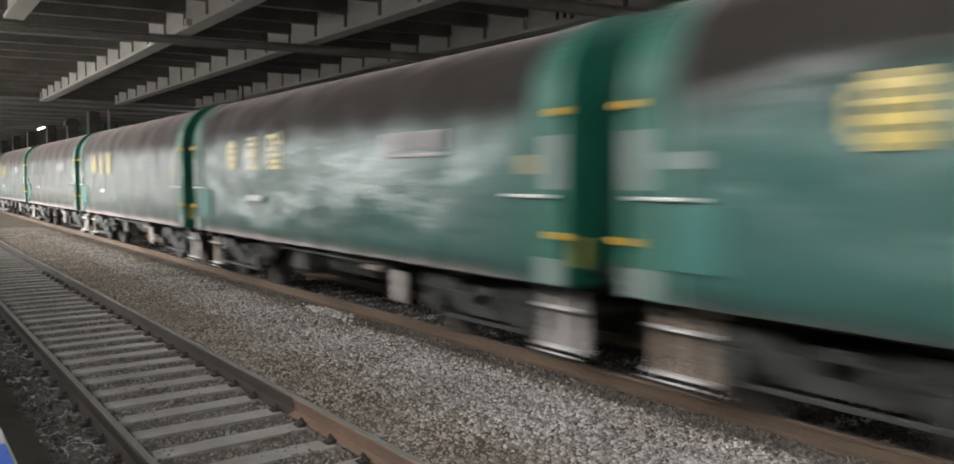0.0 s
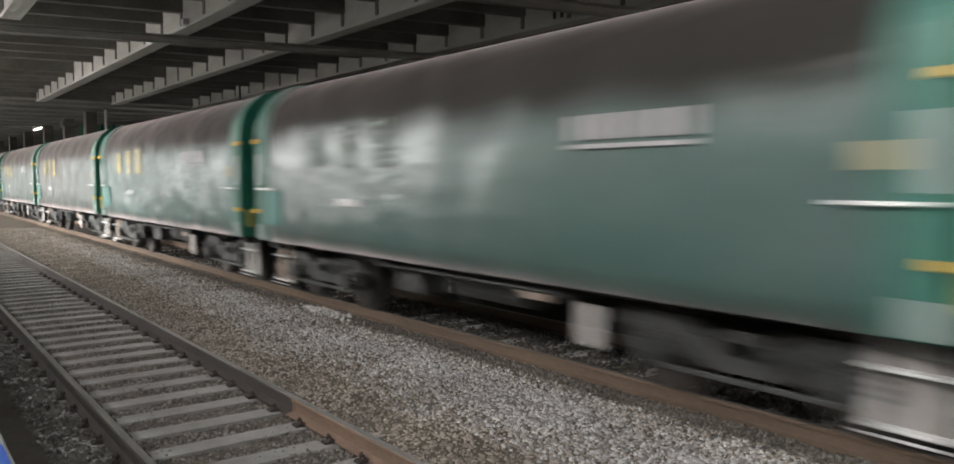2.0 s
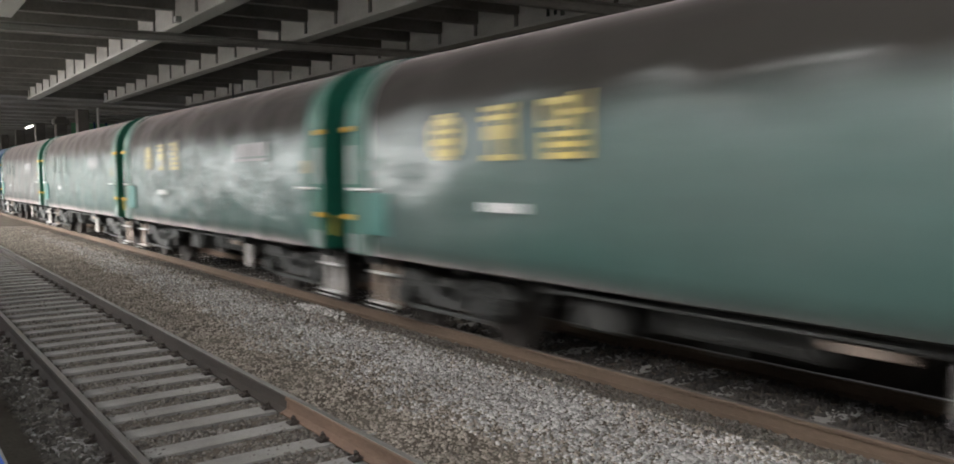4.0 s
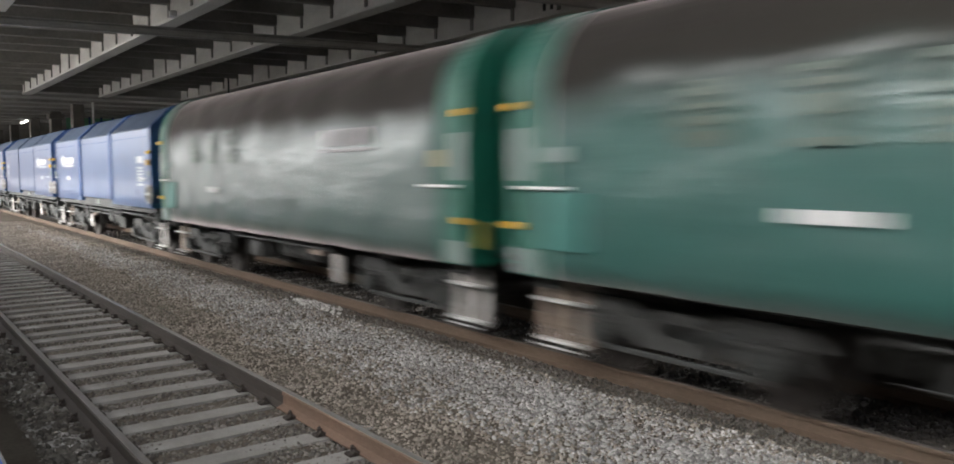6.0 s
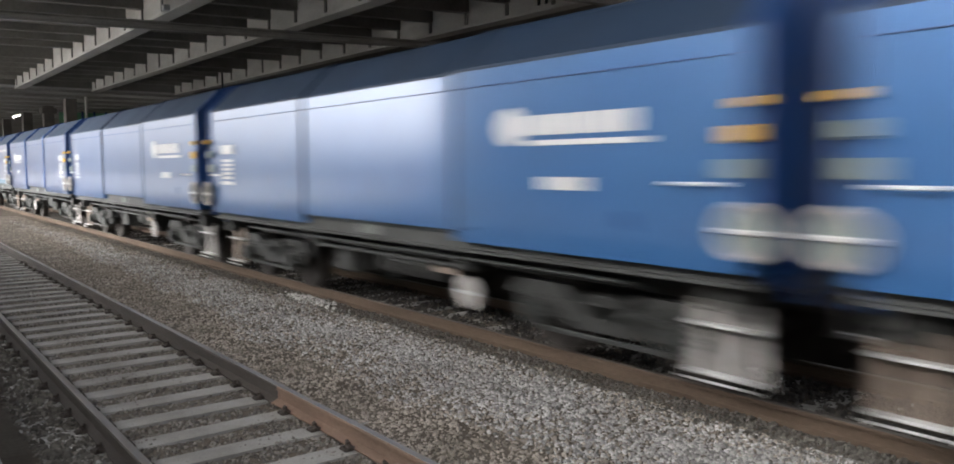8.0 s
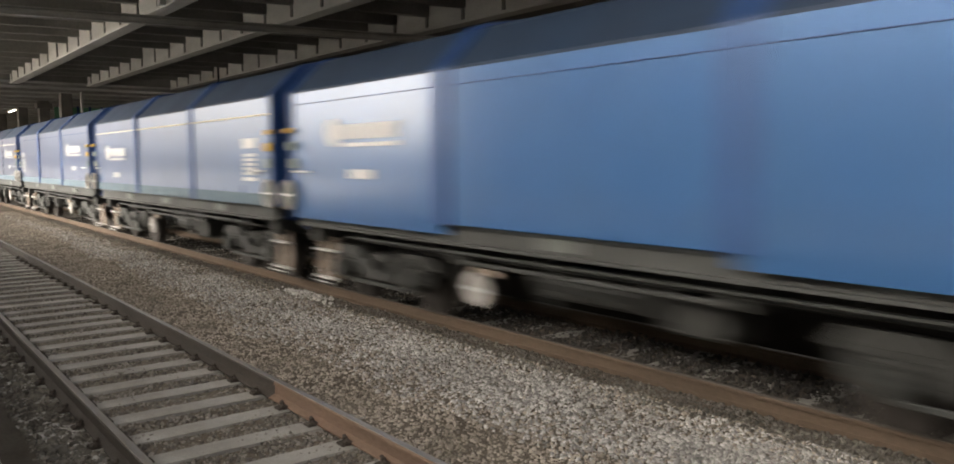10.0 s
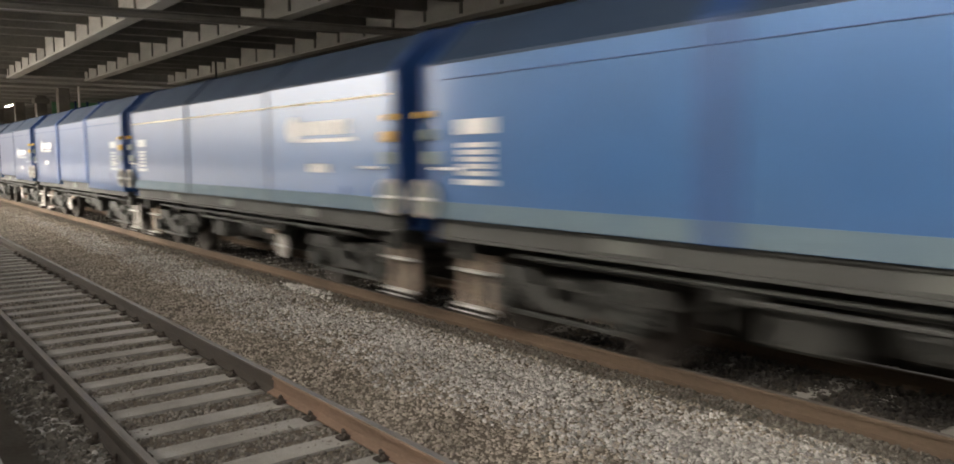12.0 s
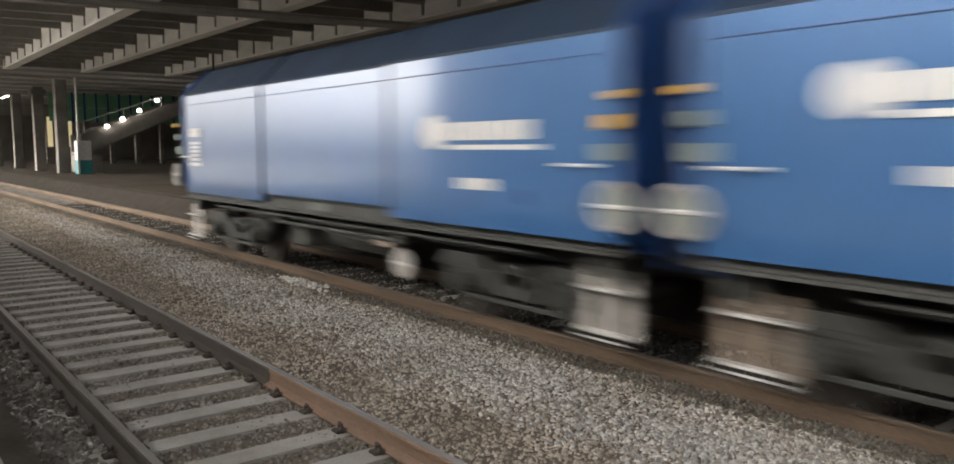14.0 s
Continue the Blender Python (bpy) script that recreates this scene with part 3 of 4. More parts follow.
for x in (17.05, 18.9):
    panel = tagged(new("lit_panel"), "dim yellow lit panel on a concrete pier", "panel")
    part("pier", boxes((x - 0.15, x + 0.65, 94.11, 94.6, 0.35, 6.57)), M_COLUMN, panel, "grey concrete pier")
    part("light", boxes((x, x + 0.5, 94.0, 94.1, 2.2, 5.3)), M_YELLOWGLOW, panel)
spot = tagged(new("girder_lamp"), "small white box lamp on the girder", "lamp")
part("housing", boxes((7.3, 7.488, 24.1, 24.3, 6.5, 6.68), bevel=0.02), M_WHITE, spot)
drop = tagged(new("drop_rod"), "thin steel rod hanging from the deck", "rod")
part("rod", rod(bmesh.new(), (16.2, 43.6, 6.2), (16.2, 43.6, 7.34), 0.05), M_BOGIE, drop)


# ---- the freight train ----
LENGTH, SPEED, FIRST = 12.07, 13.86, 5.29
SIDE = 1.45                      # half width of a wagon
WHEEL_R = 0.46
AXLES = (-4.75, -2.95, 2.95, 4.75)
HOOD_END = 5.56                  # hoods end here, each way from the middle


def half(points):
    """A closed profile from its left half, top to bottom."""
    return [(-x, z) for x, z in points] + [(x, z) for x, z in reversed(points)]


def arc(cx, cz, r, a0, a1, n):
    return [(cx + r * math.cos(radians(a0 + (a1 - a0) * i / n)), cz + r * math.sin(radians(a0 + (a1 - a0) * i / n))) for i in range(n + 1)]


def wheelset():
    bm = bmesh.new()
    rod(bm, (-1.0, 0, 0), (1.0, 0, 0), 0.08, 10)
    for sx in (-1, 1):
        rod(bm, (sx * 0.69, 0, 0), (sx * 0.825, 0, 0), WHEEL_R, 28)
        rod(bm, (sx * 0.66, 0, 0), (sx * 0.69, 0, 0), WHEEL_R + 0.028, 28)
        rod(bm, (sx * 0.82, 0, 0), (sx * 0.86, 0, 0), 0.13, 12)
        for i in range(4):
            a = i * math.pi / 2
            box(bm, sx * 0.826, sx * 0.834, 0.26 * math.cos(a) - 0.05, 0.26 * math.cos(a) + 0.05, 0.26 * math.sin(a) - 0.05, 0.26 * math.sin(a) + 0.05)
    return mesh_of(bm, M_WHEEL)


WHEELSET = wheelset()


def bogie_frame():
    bm = bmesh.new()
    for sx in (-1, 1):
        x0, x1 = (sx * 0.98, sx * 1.1)
        side = prism([(-1.35, 0.62), (-1.2, 0.78), (-0.55, 0.78), (-0.4, 0.62), (0.4, 0.62), (0.55, 0.78), (1.2, 0.78), (1.35, 0.62), (1.2, 0.6), (0.6, 0.6), (0.42, 0.36), (-0.42, 0.36), (-0.6, 0.6), (-1.2, 0.6)], x0, x1)
        for v in side.verts:
            v.co = (v.co.y, v.co.x, v.co.z)
        tmp = bpy.data.meshes.new("side")
        side.to_mesh(tmp)
        side.free()
        bm.from_mesh(tmp)
        bpy.data.meshes.remove(tmp)
        for yy in (-0.9, 0.9):
            box(bm, sx * 0.95, sx * 1.16, yy - 0.15, yy + 0.15, 0.33, 0.6, 0.03)
            rod(bm, (sx * 1.15, yy, 0.46), (sx * 1.2, yy, 0.46), 0.1, 10)
            for d in (-0.25, 0.25):
                rod(bm, (sx * 1.05, yy + d, 0.42), (sx * 1.05, yy + d, 0.66), 0.075, 8)
    box(bm, -1.1, 1.1, -0.22, 0.22, 0.48, 0.72, 0.02)
    return mesh_of(bm, M_BOGIE)


BOGIE = bogie_frame()


def foot_step(material):
    """Two splayed stringers with two bright treads; its own x = 0 is the outer face."""
    bm = bmesh.new()
    for sy in (-1, 1):
        v = [bm.verts.new(c) for c in ((0, sy * 0.1, 0.86), (0, sy * 0.27, 0.86), (0, sy * 0.31, 0.2), (0, sy * 0.1, 0.2), (0.02, sy * 0.1, 0.86), (0.02, sy * 0.27, 0.86), (0.02, sy * 0.31, 0.2), (0.02, sy * 0.1, 0.2))]
        for f in ((0, 1, 2, 3), (4, 5, 6, 7), (0, 1, 5, 4), (1, 2, 6, 5), (2, 3, 7, 6), (3, 0, 4, 7)):
            bm.faces.new([v[i] for i in f])
    return mesh_of(bm, material)


STEP, STEP_RUSTY = foot_step(M_STEP), foot_step(M_STEPRUST)
TREAD = mesh_of(boxes((-0.1, 0.0, -0.28, 0.28, -0.012, 0.012), bevel=0.004), M_TREAD)
LIP = mesh_of(boxes((-0.13, -0.11, -0.28, 0.28, -0.012, 0.006), bevel=0.003), M_TREAD)


def running_gear(w, rusty, square=False, turn=1, tail=False):
    """Underframe, bogies, wheels, buffers, steps and brake gear of a wagon."""
    part("underframe", boxes((-0.55, 0.55, -5.19, 5.19, 0.72, 1.02), bevel=0.01), M_BOGIE, w)
    for y in (-5.32, 5.32):
        part("headstock", boxes((-1.3, 1.3, y - 0.12, y + 0.12, 0.8, 1.05), bevel=0.01), M_BOGIE, w)
    for y in (-1.8, 1.8):
        for sx in (-1, 1):
            part("crossbeam", boxes((sx * 0.56, sx * 1.25, y - 0.1, y + 0.1, 0.78, 1.0), bevel=0.01), M_BOGIE, w)
    for y in (-3.85, 3.85):
        part("bogie", BOGIE, None, w, at=pose(0, y, 0))
    for y in AXLES:
        part("wheelset", WHEELSET, None, w, at=pose(0, y, WHEEL_R))
    for sy in (-1, 1):
        for sx in (-0.875, 0.875):
            bm = rod(bmesh.new(), (sx, sy * 5.44, 1.05), (sx, sy * 5.85, 1.05), 0.09, 12)
            rod(bm, (sx, sy * 5.85, 1.05), (sx, sy * 5.99, 1.05), 0.06, 10)
            b = part("buffer", bm, M_BOGIE, w)
            part("buffer_head", rod(bmesh.new(), (sx, sy * 5.985, 1.05), (sx, sy * 6.02, 1.05), 0.22, 18), M_WHEEL, b)
        coup = rod(bmesh.new(), (0, sy * 5.4, 1.0), (0, sy * 6.03, 0.92), 0.05, 8)
        part("coupling", coup, M_BOGIE, w)
        hose = rod(bmesh.new(), (0.3, sy * 5.45, 0.9), (0.32, sy * 5.75, 0.5), 0.025, 6)
        rod(hose, (0.32, sy * 5.75, 0.5), (0.3, sy * 6.02, 0.62), 0.025, 6)
        part("brake_hose", hose, M_BOGIE, w)
        for sx in (-1, 1):
            s = part("foot_step", STEP if tail or not (rusty or sy > 0) else STEP_RUSTY, None, w, "pale painted foot step", at=pose(sx * 1.12, sy * 5.25 + (0.6 if tail and sy > 0 else 0), 0, 0, 0, 0 if sx < 0 else 180))
            for z in (0.25, 0.66):
                part("tread", TREAD, None, s, "bright worn tread", at=pose(0, 0, z))
            part("tread_lip", LIP, None, s, at=pose(0, 0, 0.2))
    def span(a, b):
        return (min(a * turn, b * turn), max(a * turn, b * turn))

    for z, x in ((0.93, -1.27), (0.86, -1.05)):
        part("brake_pipe", rod(bmesh.new(), (x, -4.3, z), (x, 4.3, z), 0.022, 6), M_GEAR, w, "greased steel brake pipe")
    for y in (-3.85, 3.85):
        part("bogie_tie", boxes((-1.14, -1.1, y - 0.85, y + 0.85, 0.28, 0.33), bevel=0.008), M_GEAR, w, "thin steel tie bar of the bogie")
        part("brake_beam", rod(bmesh.new(), (-1.16, y - 0.85, 0.72), (-1.14, y - 0.2, 0.5), 0.03, 6), M_GEAR, w, "slanted brake beam")
        for d in (-0.9, 0.9):
            part("axlebox_lid", rod(bmesh.new(), (-1.2, y + d, 0.46), (-1.24, y + d, 0.46), 0.12, 14), M_GEAR, w, "greasy round axlebox lid")
            for dd in (-0.25, 0.25):
                coil = bmesh.new()
                for q in range(4):
                    rod(coil, (-1.05, y + d + dd * 0.8, 0.41 + 0.07 * q), (-1.05, y + d + dd * 0.8, 0.445 + 0.07 * q), 0.085, 10)
                part("spring", coil, M_BOGIE, w, "stacked coil spring")
    for y in (-1.1, 0.2, 1.9):
        part("hanger", boxes((-1.29, -1.25, y, y + 0.05, 0.6, 1.02)), M_BOGIE, w)
    part("air_tank", rod(bmesh.new(), (-0.75, -0.9 * turn, 0.68), (-0.75, 0.6 * turn, 0.68), 0.2, 16), M_SILL, w)
    part("brake_rod", rod(bmesh.new(), (-1.24, -1.7, 0.82), (-1.24, 1.7, 0.82), 0.025, 6), M_SILL, w)
    part("brake_lever", rod(bmesh.new(), (-1.24, -0.3 * turn, 0.5), (-1.24, -0.3 * turn, 0.79), 0.025, 6), M_SILL, w)
    part("data_plate", boxes((-1.22, -1.18, *span(-1.6, -1.2), 0.7, 0.78), bevel=0.01), M_STEPRUST, w, "dirty data plate")
    if square:
        part("brake_panel", boxes((-1.33, -1.27, -2.42, -2.18, 0.36, 0.78), bevel=0.025), M_STEP, w, "dirty white brake panel")
    else:
        yy = -1.95 if turn > 0 else 1.47
        wheel = part("brake_wheel", rod(bmesh.new(), (-1.29, yy, 0.55), (-1.25, yy, 0.55), 0.19, 18), M_STEP, w, "pale round brake wheel")
        part("wheel_bar", boxes((-1.31, -1.29, yy - 0.17, yy + 0.17, 0.53, 0.57)), M_LETTER, wheel)
    part("brake_box", boxes((-1.1, -0.6, *span(1.0, 1.6), 0.45, 0.8), bevel=0.03), M_BOGIE, w)


def bars(rows, x=-SIDE - 0.006, depth=0.005):
    """Flat painted marks on the platform side: rows of y0, y1, z0, z1."""
    return boxes(*[(x - depth, x, a, b, c, d) for a, b, c, d in rows])


def glyph(rows, x=-SIDE - 0.045, depth=0.005):
    """One painted sign of joined strokes: rows of y0, y1, z0, z1, merged into a single thin plate."""
    ys, zs = sorted({v for q in rows for v in q[:2]}), sorted({v for q in rows for v in q[2:]})
    bm, grid = bmesh.new(), {}

    def corner(i, j, k):
        if (i, j, k) not in grid:
            grid[i, j, k] = bm.verts.new((x - depth * k, ys[i], zs[j]))
        return grid[i, j, k]

    filled = {(i, j) for i in range(len(ys) - 1) for j in range(len(zs) - 1) if any(q[0] <= ys[i] and q[1] >= ys[i + 1] and q[2] <= zs[j] and q[3] >= zs[j + 1] for q in rows)}
    for i, j in filled:
        for k in (0, 1):
            bm.faces.new([corner(*c, k) for c in ((i, j), (i + 1, j), (i + 1, j + 1), (i, j + 1))])
        for near, a, b in (((i - 1, j), (i, j), (i, j + 1)), ((i + 1, j), (i + 1, j), (i + 1, j + 1)), ((i, j - 1), (i, j), (i + 1, j)), ((i, j + 1), (i, j + 1), (i + 1, j + 1))):
            if near not in filled:
                bm.faces.new((corner(*a, 0), corner(*b, 0), corner(*b, 1), corner(*a, 1)))
    return bm


GREEN_PROFILE = half([(0.0, 3.66), (0.3, 3.64)] + [(-x, z) for x, z in arc(-0.57, 2.71, 0.88, 97, 180, 12)] + [(1.455, 2.4), (1.46, 2.0), (1.46, 1.5), (1.45, 1.15), (1.43, 0.93)])


def green_hood(seed, amount):
    """The tarpaulin, with its folds; roof and sides in one mesh, closed below."""
    prof = []
    for (x0, z0), (x1, z1) in zip(GREEN_PROFILE, GREEN_PROFILE[1:]):
        k = max(1, int(math.hypot(x1 - x0, z1 - z0) / 0.16))
        prof += [(x0 + (x1 - x0) * i / k, z0 + (z1 - z0) * i / k) for i in range(k)]
    prof.append(GREEN_PROFILE[-1])

    def folds(x, y, z):
        out = math.copysign(1, x) if abs(x) > 0.9 else 0.0
        d = 0.0
        if out:
            d = amount * (0.03 * noise.noise((y * 0.55 + z * 0.5, z * 1.5, seed)) + 0.026 * noise.noise((y * 1.5, z * 2.6 - y * 0.6, seed + 7)) + 0.02 * noise.noise((y * 3.0 + z * 1.2, z * 5.0, seed + 3)))
            d += 0.006 * math.cos(y * 2 * math.pi / 1.6)
        fade = min(1.0, (HOOD_END - 0.45 - abs(y)) * 2.5 + 0.15)
        return (x + out * d * fade, y, z)

    bm = prism(prof, -HOOD_END + 0.42, HOOD_END - 0.42, steps=96, shape=folds)
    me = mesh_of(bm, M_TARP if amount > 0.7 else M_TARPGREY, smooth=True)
    return me


def green_wagon(seed, amount, label, rusty=False, mark=M_MARK, letter=M_LETTERGREY):
    w = tagged(new("freight_wagon"), label, "freight wagon", "green hooded wagons")
    part("hood", green_hood(seed, amount), None, w, "creased green tarpaulin hood")
    grown = [(x * 1.012, z + (0.02 if z > 2 else 0)) for x, z in GREEN_PROFILE]
    for sy in (-1, 1):
        y1, y0 = sy * HOOD_END, sy * (HOOD_END - 0.43)
        e = part("end_frame", prism(grown, min(y0, y1), max(y0, y1)), M_GREENLIGHT, w, "pale green steel end frame")
        part("rim", prism([(x * 1.006, z + (0.012 if z > 2 else 0)) for x, z in grown], min(y1, y1 + sy * 0.07), max(y1, y1 + sy * 0.07)), M_GREEN, e, "dark green steel rim")
        part("end_wall", boxes((-1.3, 1.3, y1 + sy * 0.07, y1 + sy * 0.1, 1.05, 3.3)), M_GREEN, w)
        for sx in (-0.85, 0.85):
            part("end_post", boxes((sx - 0.05, sx + 0.05, y1 + sy * 0.1, y1 + sy * 0.16, 1.0, 3.3), bevel=0.008), M_GREEN, w)
        for z in (2.62, 1.43):
            part("handle", boxes((-SIDE - 0.08, -SIDE - 0.01, sy * 5.5, sy * 5.68, z - 0.035, z + 0.035), bevel=0.012), M_YELLOW, w, "yellow handle")
        part("lock_lever", boxes((-1.36, -1.28, y1 + sy * 0.1, y1 + sy * 0.2, 1.12, 1.42), bevel=0.012), M_OLIVE, w, "olive yellow lock lever")
        part("label_plate", boxes((-SIDE - 0.04, -SIDE - 0.015, sy * 5.38, sy * 5.62, 1.88, 2.4)), M_LABEL, w, "pale grey plate")
        part("grab_rail", rod(bmesh.new(), (-SIDE - 0.07, sy * 4.85, 1.81), (-SIDE - 0.07, sy * 5.5, 1.81), 0.018, 6), M_TREAD, w, "bright steel grab rail")
        part("lower_plate", boxes((-SIDE - 0.035, -SIDE - 0.015, sy * 5.3, sy * 5.6, 0.95, 1.2)), M_LABEL, w, "pale grey plate")
    part("end_sign", bars([(4.85, 5.2, 2.15 - 0.09, 2.2)], -SIDE - 0.03), M_LABEL, w, "pale sign with unreadable lettering")
    part("end_label", bars([(-5.27, -4.98, 2.03, 2.22)], -SIDE - 0.03), M_CREAMLABEL, w, "faded cream label")
    part("end_panel", boxes((-SIDE - 0.045, -SIDE - 0.02, 4.6, 5.15, 1.22, 1.77)), M_TURQUOISE, w, "turquoise panel")
    r = 6.035
    g1, g2, g3 = r - 2.98, r - 3.95, r - 4.95
    part("emblem", glyph([(g1 + 0.12, g1 + 0.38, 2.16, 2.21), (g1 + 0.04, g1 + 0.46, 2.21, 2.28), (g1, g1 + 0.08, 2.28, 2.56), (g1 + 0.42, g1 + 0.5, 2.28, 2.56), (g1 + 0.08, g1 + 0.42, 2.33, 2.4), (g1 + 0.06, g1 + 0.44, 2.46, 2.5), (g1 + 0.2, g1 + 0.3, 2.28, 2.58), (g1 + 0.05, g1 + 0.45, 2.56, 2.62), (g1 + 0.14, g1 + 0.36, 2.62, 2.68)]), mark, w, "yellow painted emblem")
    part("emblem", glyph([(g2, g2 + 0.42, 2.14, 2.2), (g2 + 0.04, g2 + 0.1, 2.2, 2.72), (g2 + 0.1, g2 + 0.45, 2.56, 2.61), (g2 + 0.14, g2 + 0.42, 2.66, 2.71), (g2 + 0.12, g2 + 0.4, 2.36, 2.5), (g2 + 0.24, g2 + 0.3, 2.2, 2.66)]), mark, w, "yellow painted emblem")
    part("emblem", glyph([(g3, g3 + 0.5, 2.14, 2.2), (g3 + 0.02, g3 + 0.5, 2.25, 2.3), (g3 + 0.02, g3 + 0.5, 2.35, 2.4), (g3, g3 + 0.06, 2.2, 2.76), (g3 + 0.44, g3 + 0.5, 2.2, 2.4), (g3 + 0.2, g3 + 0.52, 2.45, 2.51), (g3 + 0.2, g3 + 0.52, 2.66, 2.72), (g3 + 0.2, g3 + 0.27, 2.51, 2.66), (g3 + 0.46, g3 + 0.53, 2.51, 2.66), (g3 + 0.06, g3 + 0.2, 2.55, 2.6), (g3 + 0.24, g3 + 0.3, 2.2, 2.45)]), mark, w, "yellow painted emblem")
    part("small_lettering", bars([(r - 4.1 + 0.17 * i, r - 3.96 + 0.17 * i, 1.6, 1.7) for i in range(4)], -SIDE - 0.045), M_LETTER, w, "white lettering")
    part("large_lettering", bars([(r - 9.66 + 0.21 * i, r - 9.66 + 0.21 * i + (0.12, 0.15, 0.13)[i % 3], 2.33, 2.555) for i in range(7)] + [(r - 9.66, r - 8.25, 2.25, 2.29)], -SIDE - 0.045), letter, w, "white lettering")
    running_gear(w, rusty, True)
    return w


def blue_profile(grow, low=1.27):
    s = SIDE + grow
    return half([(0.0, 3.56 + grow), (0.6, 3.53 + grow), (0.92, 3.47 + grow), (1.0, 3.42 + grow), (s - 0.02, 2.99 + grow), (s, 2.95 + grow), (s, 2.3), (s, low)])


def blue_hood(y0, y1, grow, low):
    prof = blue_profile(grow, low)
    bm = prism(prof, y0, y1, steps=1)
    me = mesh_of(bm, M_BLUE)
    me.materials.append(M_BLUEDIM)
    # roof faces take the dimmer blue: the dark deck they mirror, painted in
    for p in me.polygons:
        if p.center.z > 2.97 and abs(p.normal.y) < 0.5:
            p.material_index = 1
    return me


HOOD_STOP = {(-1, False): 5.62, (1, False): 5.62, (-1, True): 5.62, (1, True): 5.36}


def blue_wagon(label, ribs=True, stripe=False, dusty=False, rusty=False, front=True, low=0.0, tail=False):
    w = tagged(new("freight_wagon"), label, "freight wagon", "blue hooded wagons")
    # three telescoping steel hoods, the front one the outermost
    rear = 5.36 if tail else 5.62
    cuts = ((-5.62, -1.97, 0.03), (-1.97, 1.82, 0.015), (1.82, rear, 0.02))
    for y0, y1, grow in cuts:
        h = part("hood", blue_hood(y0 + 0.004, y1 - 0.004, grow, 1.27 if dusty or grow == 0.015 else 1.15), None, w, "glossy blue steel hood with the dark deck's reflection painted on its roof")
        s = SIDE + grow
        part("seam", boxes((-s - 0.012, -s + 0.004, y0 + 0.1, y1 - 0.1, 2.705 if stripe else 2.8, 2.73 if stripe else 2.808)), M_CREAM if stripe else M_BLUEDARK, h, "cream stripe" if stripe else "")
        if dusty:
            part("lower_strip", boxes((-s - 0.008, -s + 0.004, y0 + 0.02, y1 - 0.02, 1.275, 1.46)), M_BLUEDUST, h, "dusty grey-green lower strip")
    if ribs:
        for y in (-1.97, 1.82):
            part("rib", prism([(x * 1.035, z + (0.05 if z > 2 else 0.0)) for x, z in blue_profile(0.0)], y - 0.11, y + 0.11), M_BLUEDARK, w, "dark blue steel rib")
    else:
        for y in (-1.97, 1.82):
            part("joint_seal", prism([(x * 1.026, z + (0.035 if z > 2 else 0.0)) for x, z in blue_profile(0.0)], y - 0.035, y + 0.035), M_BLUEDIM, w, "dark rubber hood joint")
    for sy in (-1, 1):
        rim = prism([(x * 1.03, z + (0.04 if z > 2 else 0.0)) for x, z in blue_profile(0.0)], *sorted((sy * (HOOD_STOP[sy, tail] + 0.005), sy * (HOOD_STOP[sy, tail] + 0.1))))
        part("end_frame", rim, M_BLUEDARK, w, "dark blue steel end frame")
        part("end_wall", boxes((-1.25, 1.25, sy * (HOOD_STOP[sy, tail] + 0.105), sy * 5.75, 1.05, 3.25)), M_BLUEDARK, w)
        for sx in (-0.94, 0.94):
            part("end_post", boxes((sx - 0.06, sx + 0.06, sy * 5.75, sy * 5.82, 0.9, 3.2), bevel=0.008), M_BLUEDARK, w)
        part("handle", boxes((-SIDE - 0.12, -SIDE - 0.05, sy * 5.6, sy * 5.76, 2.4, 2.47), bevel=0.012), M_YELLOW, w, "yellow handle")
        part("catch", boxes((-SIDE - 0.1, -SIDE - 0.05, sy * 5.5, sy * 5.7, 2.14, 2.27), bevel=0.02), M_YELLOW if sy < 0 else M_LABEL, w, "painted catch")
        part("label_plate", boxes((-SIDE - 0.07, -SIDE - 0.05, sy * 5.45, sy * 5.68, 1.88, 2.02)), M_LABEL, w, "pale grey plate")
        part("grab_rail", rod(bmesh.new(), (-SIDE - 0.1, sy * 5.0, 1.83), (-SIDE - 0.1, sy * 5.45, 1.83), 0.016, 6), M_TREAD, w, "bright steel grab rail")
        hw = ring(bmesh.new(), (-SIDE - 0.1, sy * 5.68, 1.48), 0.2, 0.028)
        wheel = part("hand_wheel", hw, M_STEP, w, "pale grey hand wheel")
        part("wheel_plate", rod(bmesh.new(), (-SIDE - 0.09, sy * 5.68, 1.48), (-SIDE - 0.07, sy * 5.68, 1.48), 0.18, 20), M_LABEL, wheel)
        part("spoke", rod(bmesh.new(), (-SIDE - 0.11, sy * 5.68, 1.29), (-SIDE - 0.11, sy * 5.68, 1.67), 0.02, 6), M_STEP, wheel)
        part("spoke", rod(bmesh.new(), (-SIDE - 0.115, sy * 5.49, 1.48), (-SIDE - 0.115, sy * 5.87, 1.48), 0.022, 6), M_LETTER, wheel)
    channel = [(1.3, 1.03), (1.42, 1.03), (1.42, 1.06), (1.375, 1.065), (1.375, 1.23), (1.42, 1.235), (1.42, 1.262), (1.3, 1.262)]
    for sx in (-1, 1):
        part("side_sill", prism([(sx * x, z) for x, z in channel], -5.6, 5.6), M_SILL, w, "grey steel side sill")
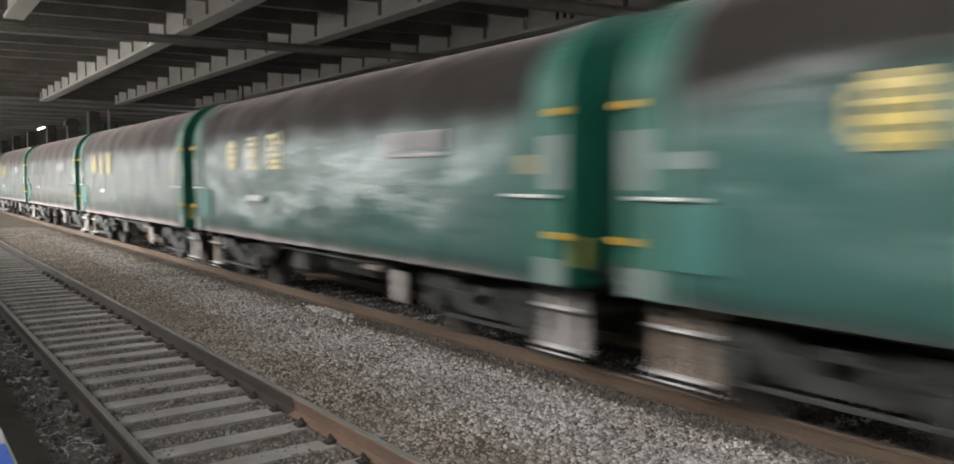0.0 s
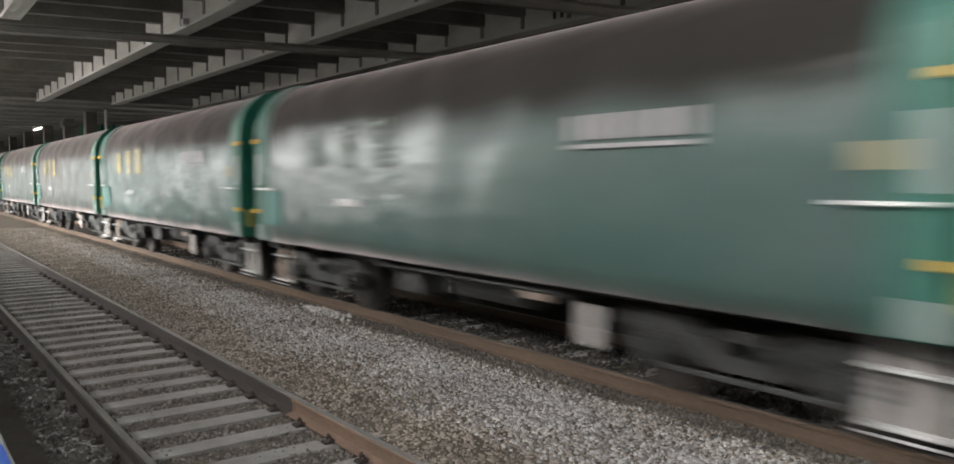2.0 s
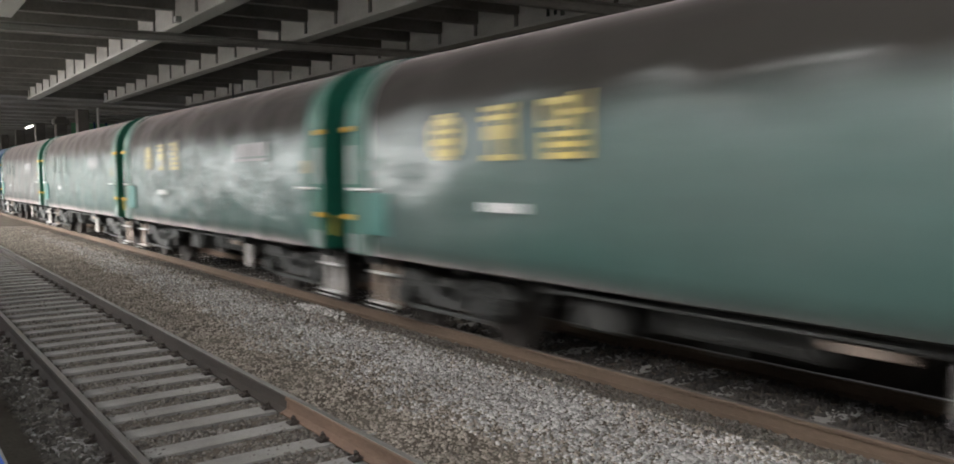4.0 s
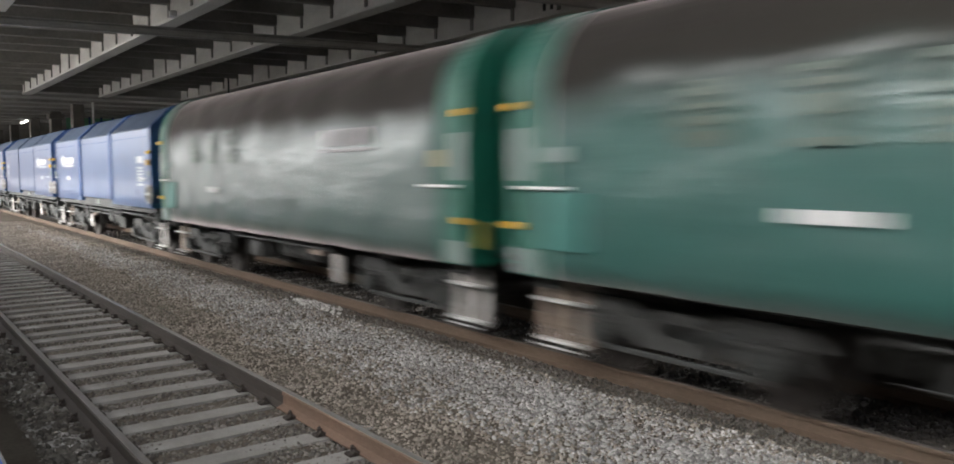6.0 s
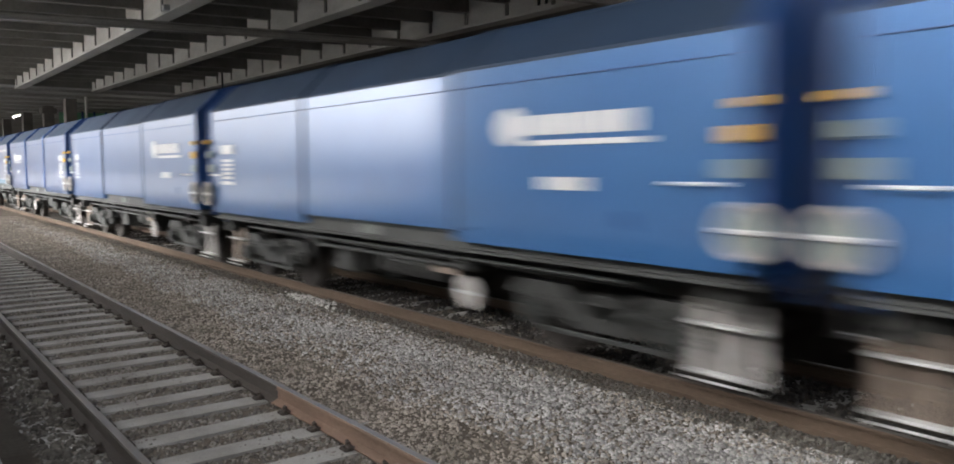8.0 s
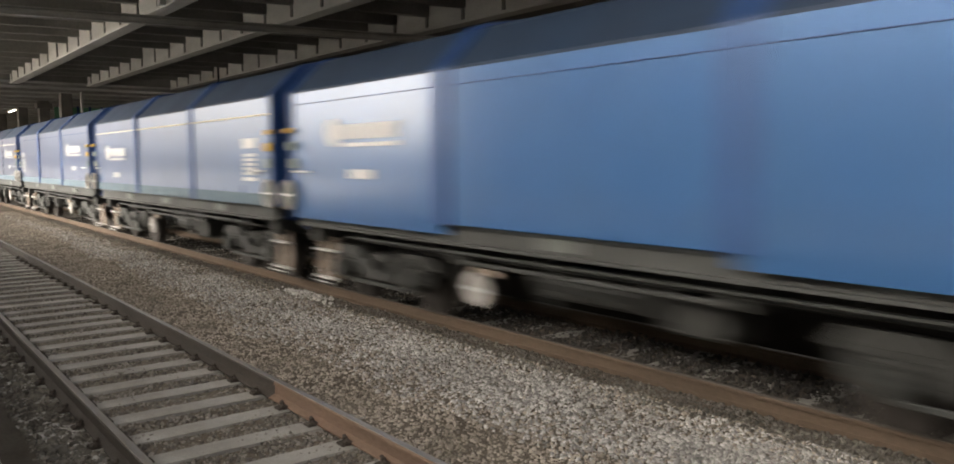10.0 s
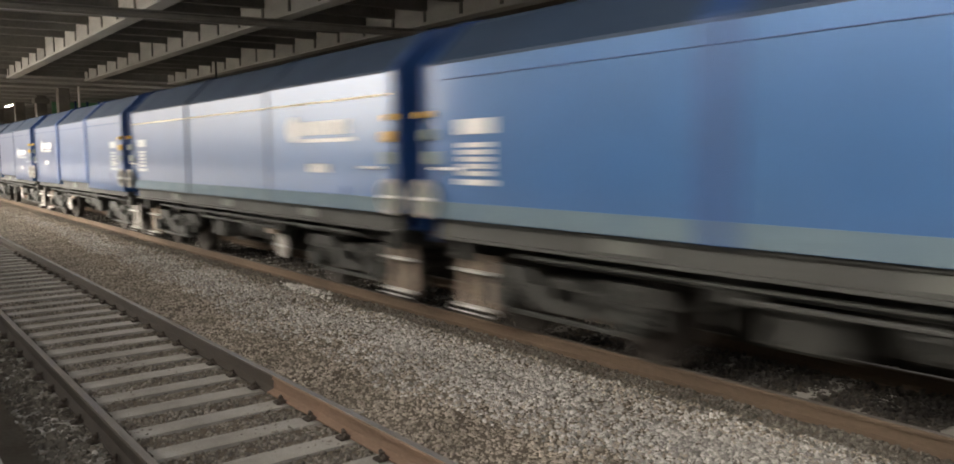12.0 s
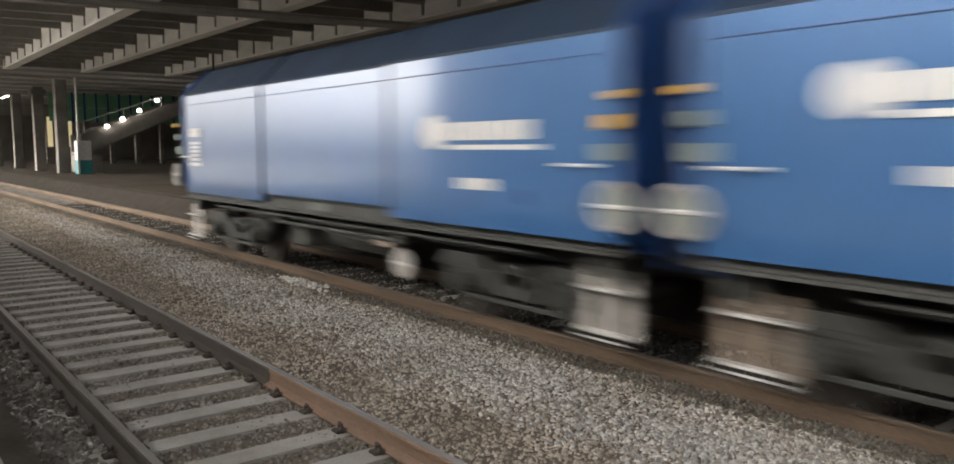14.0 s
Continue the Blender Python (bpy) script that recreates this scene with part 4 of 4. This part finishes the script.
    for y in (-3.4, -0.2, 2.6):
        part("sill_plate", boxes((-1.395, -1.374, y, y + 0.5, 1.1, 1.22)), M_SILLPLATE, w, "pale plate")
    # painted marks: an emblem with lettering at one end, data lettering at the other
    e = -6.035 if front else 6.035
    d = 1 if front else -1
    s = -SIDE - 0.036

    def spread(a0, a1):
        return (min(e + d * a0, e + d * a1), max(e + d * a0, e + d * a1))

    first, last = (3.1, 1.35) if front else (1.68, 3.3)
    way = 1 if last > first else -1
    part("roundel", rod(bmesh.new(), (s - 0.008, e + d * first, 2.36 + low), (s, e + d * first, 2.36 + low), 0.19, 20), M_LETTER, w, "white round emblem")
    part("large_lettering", bars([(*spread(first + way * (0.24 + 0.2 * k), first + way * (0.41 + 0.2 * k)), 2.27 + low, 2.46 + low) for k in range(7)] + [(*spread(first + way * 0.25, last), 2.17 + low, 2.22 + low)], s), M_LETTER, w, "white lettering")
    a = 2.05 if front else 2.12
    part("small_lettering", bars([(*spread(a + 0.15 * k, a + 0.13 + 0.15 * k), 1.75 + low, 1.87 + low) for k in range(4)], s), M_LETTER, w, "white lettering")
    e, d = -e, -d
    part("data_lettering", bars([(*spread(0.95, 1.5), 2.2, 2.36)] + [(*spread(1.0, 1.45), 1.76 + 0.075 * k, 1.81 + 0.075 * k) for k in range(5)] + [(*spread(0.95, 1.5), 1.66, 1.72)], s), M_LETTER, w, "white data lettering")
    running_gear(w, rusty, False, 1 if front else -1, tail)
    return w


def along(n, t):
    """Pose of the wagon that follows joint n, at t seconds."""
    ease = float(np.interp(t, (0.0, 8.0, 14.0), (-0.05, 0.01, -0.12)))
    return pose(TRACKS[1], FIRST + LENGTH * (n + 0.5) - SPEED * t + ease, 0)


TRAIN = {}
G1 = "green tarpaulin-hooded freight wagon with deep creases and yellow emblems"
G2 = "greyed green tarpaulin-hooded freight wagon with smooth taut sides"
TRAIN[-1] = green_wagon(1.0, 0.9, G1)
TRAIN[1] = green_wagon(4.0, 0.55, G2, letter=M_LETTERFADED)
TRAIN[6] = green_wagon(9.0, 0.8, "greyed green tarpaulin-hooded freight wagon with rusty steps", rusty=True, mark=M_FADED)
TRAIN[2] = green_wagon(13.0, 0.5, "greyed green tarpaulin-hooded freight wagon with faded emblems", mark=M_FADED)
B1 = "blue steel-hooded freight wagon with dark ribs and white lettering"
B2 = "blue steel-hooded freight wagon with plain hood joints"
B3 = "blue steel-hooded freight wagon with a cream stripe and dusty lower edge"
TRAIN[8] = blue_wagon(B1, front=False)
TRAIN[9] = blue_wagon(B2, ribs=False)
TRAIN[12] = blue_wagon(B3, stripe=True, dusty=True, rusty=True, front=False, low=-0.14)
TRAIN[13] = blue_wagon("blue steel-hooded freight wagon with dark ribs and dusty lower edge", dusty=True, rusty=True)
TRAIN[14] = blue_wagon("blue steel-hooded freight wagon with a cream stripe and plain joints", ribs=False, stripe=True, dusty=True, rusty=True)
TRAIN[16] = blue_wagon("last blue steel-hooded freight wagon of the train, plain hood joints", ribs=False, low=-0.2, tail=True)
for n, source in {-2: 1, 0: -1, 3: -1, 4: 1, 5: -1, 7: 2, 10: 9, 11: 8, 15: 8}.items():
    TRAIN[n] = copy_thing(TRAIN[source], along(n, 0))


def motions():
    """The train runs past at an even speed; its wheels roll."""
    times = [0.5 * k for k in range(29)]
    for n, w in TRAIN.items():
        walk(w, [(t, along(n, t)) for t in times])
        for ob in w.children:
            if ob.name.startswith("wheelset"):
                y = ob.matrix_basis.translation.y
                walk(ob, [(k / FPS, pose(0, y, WHEEL_R, math.degrees(SPEED * k / FPS / WHEEL_R) % 360)) for k in range(421)])


motions()
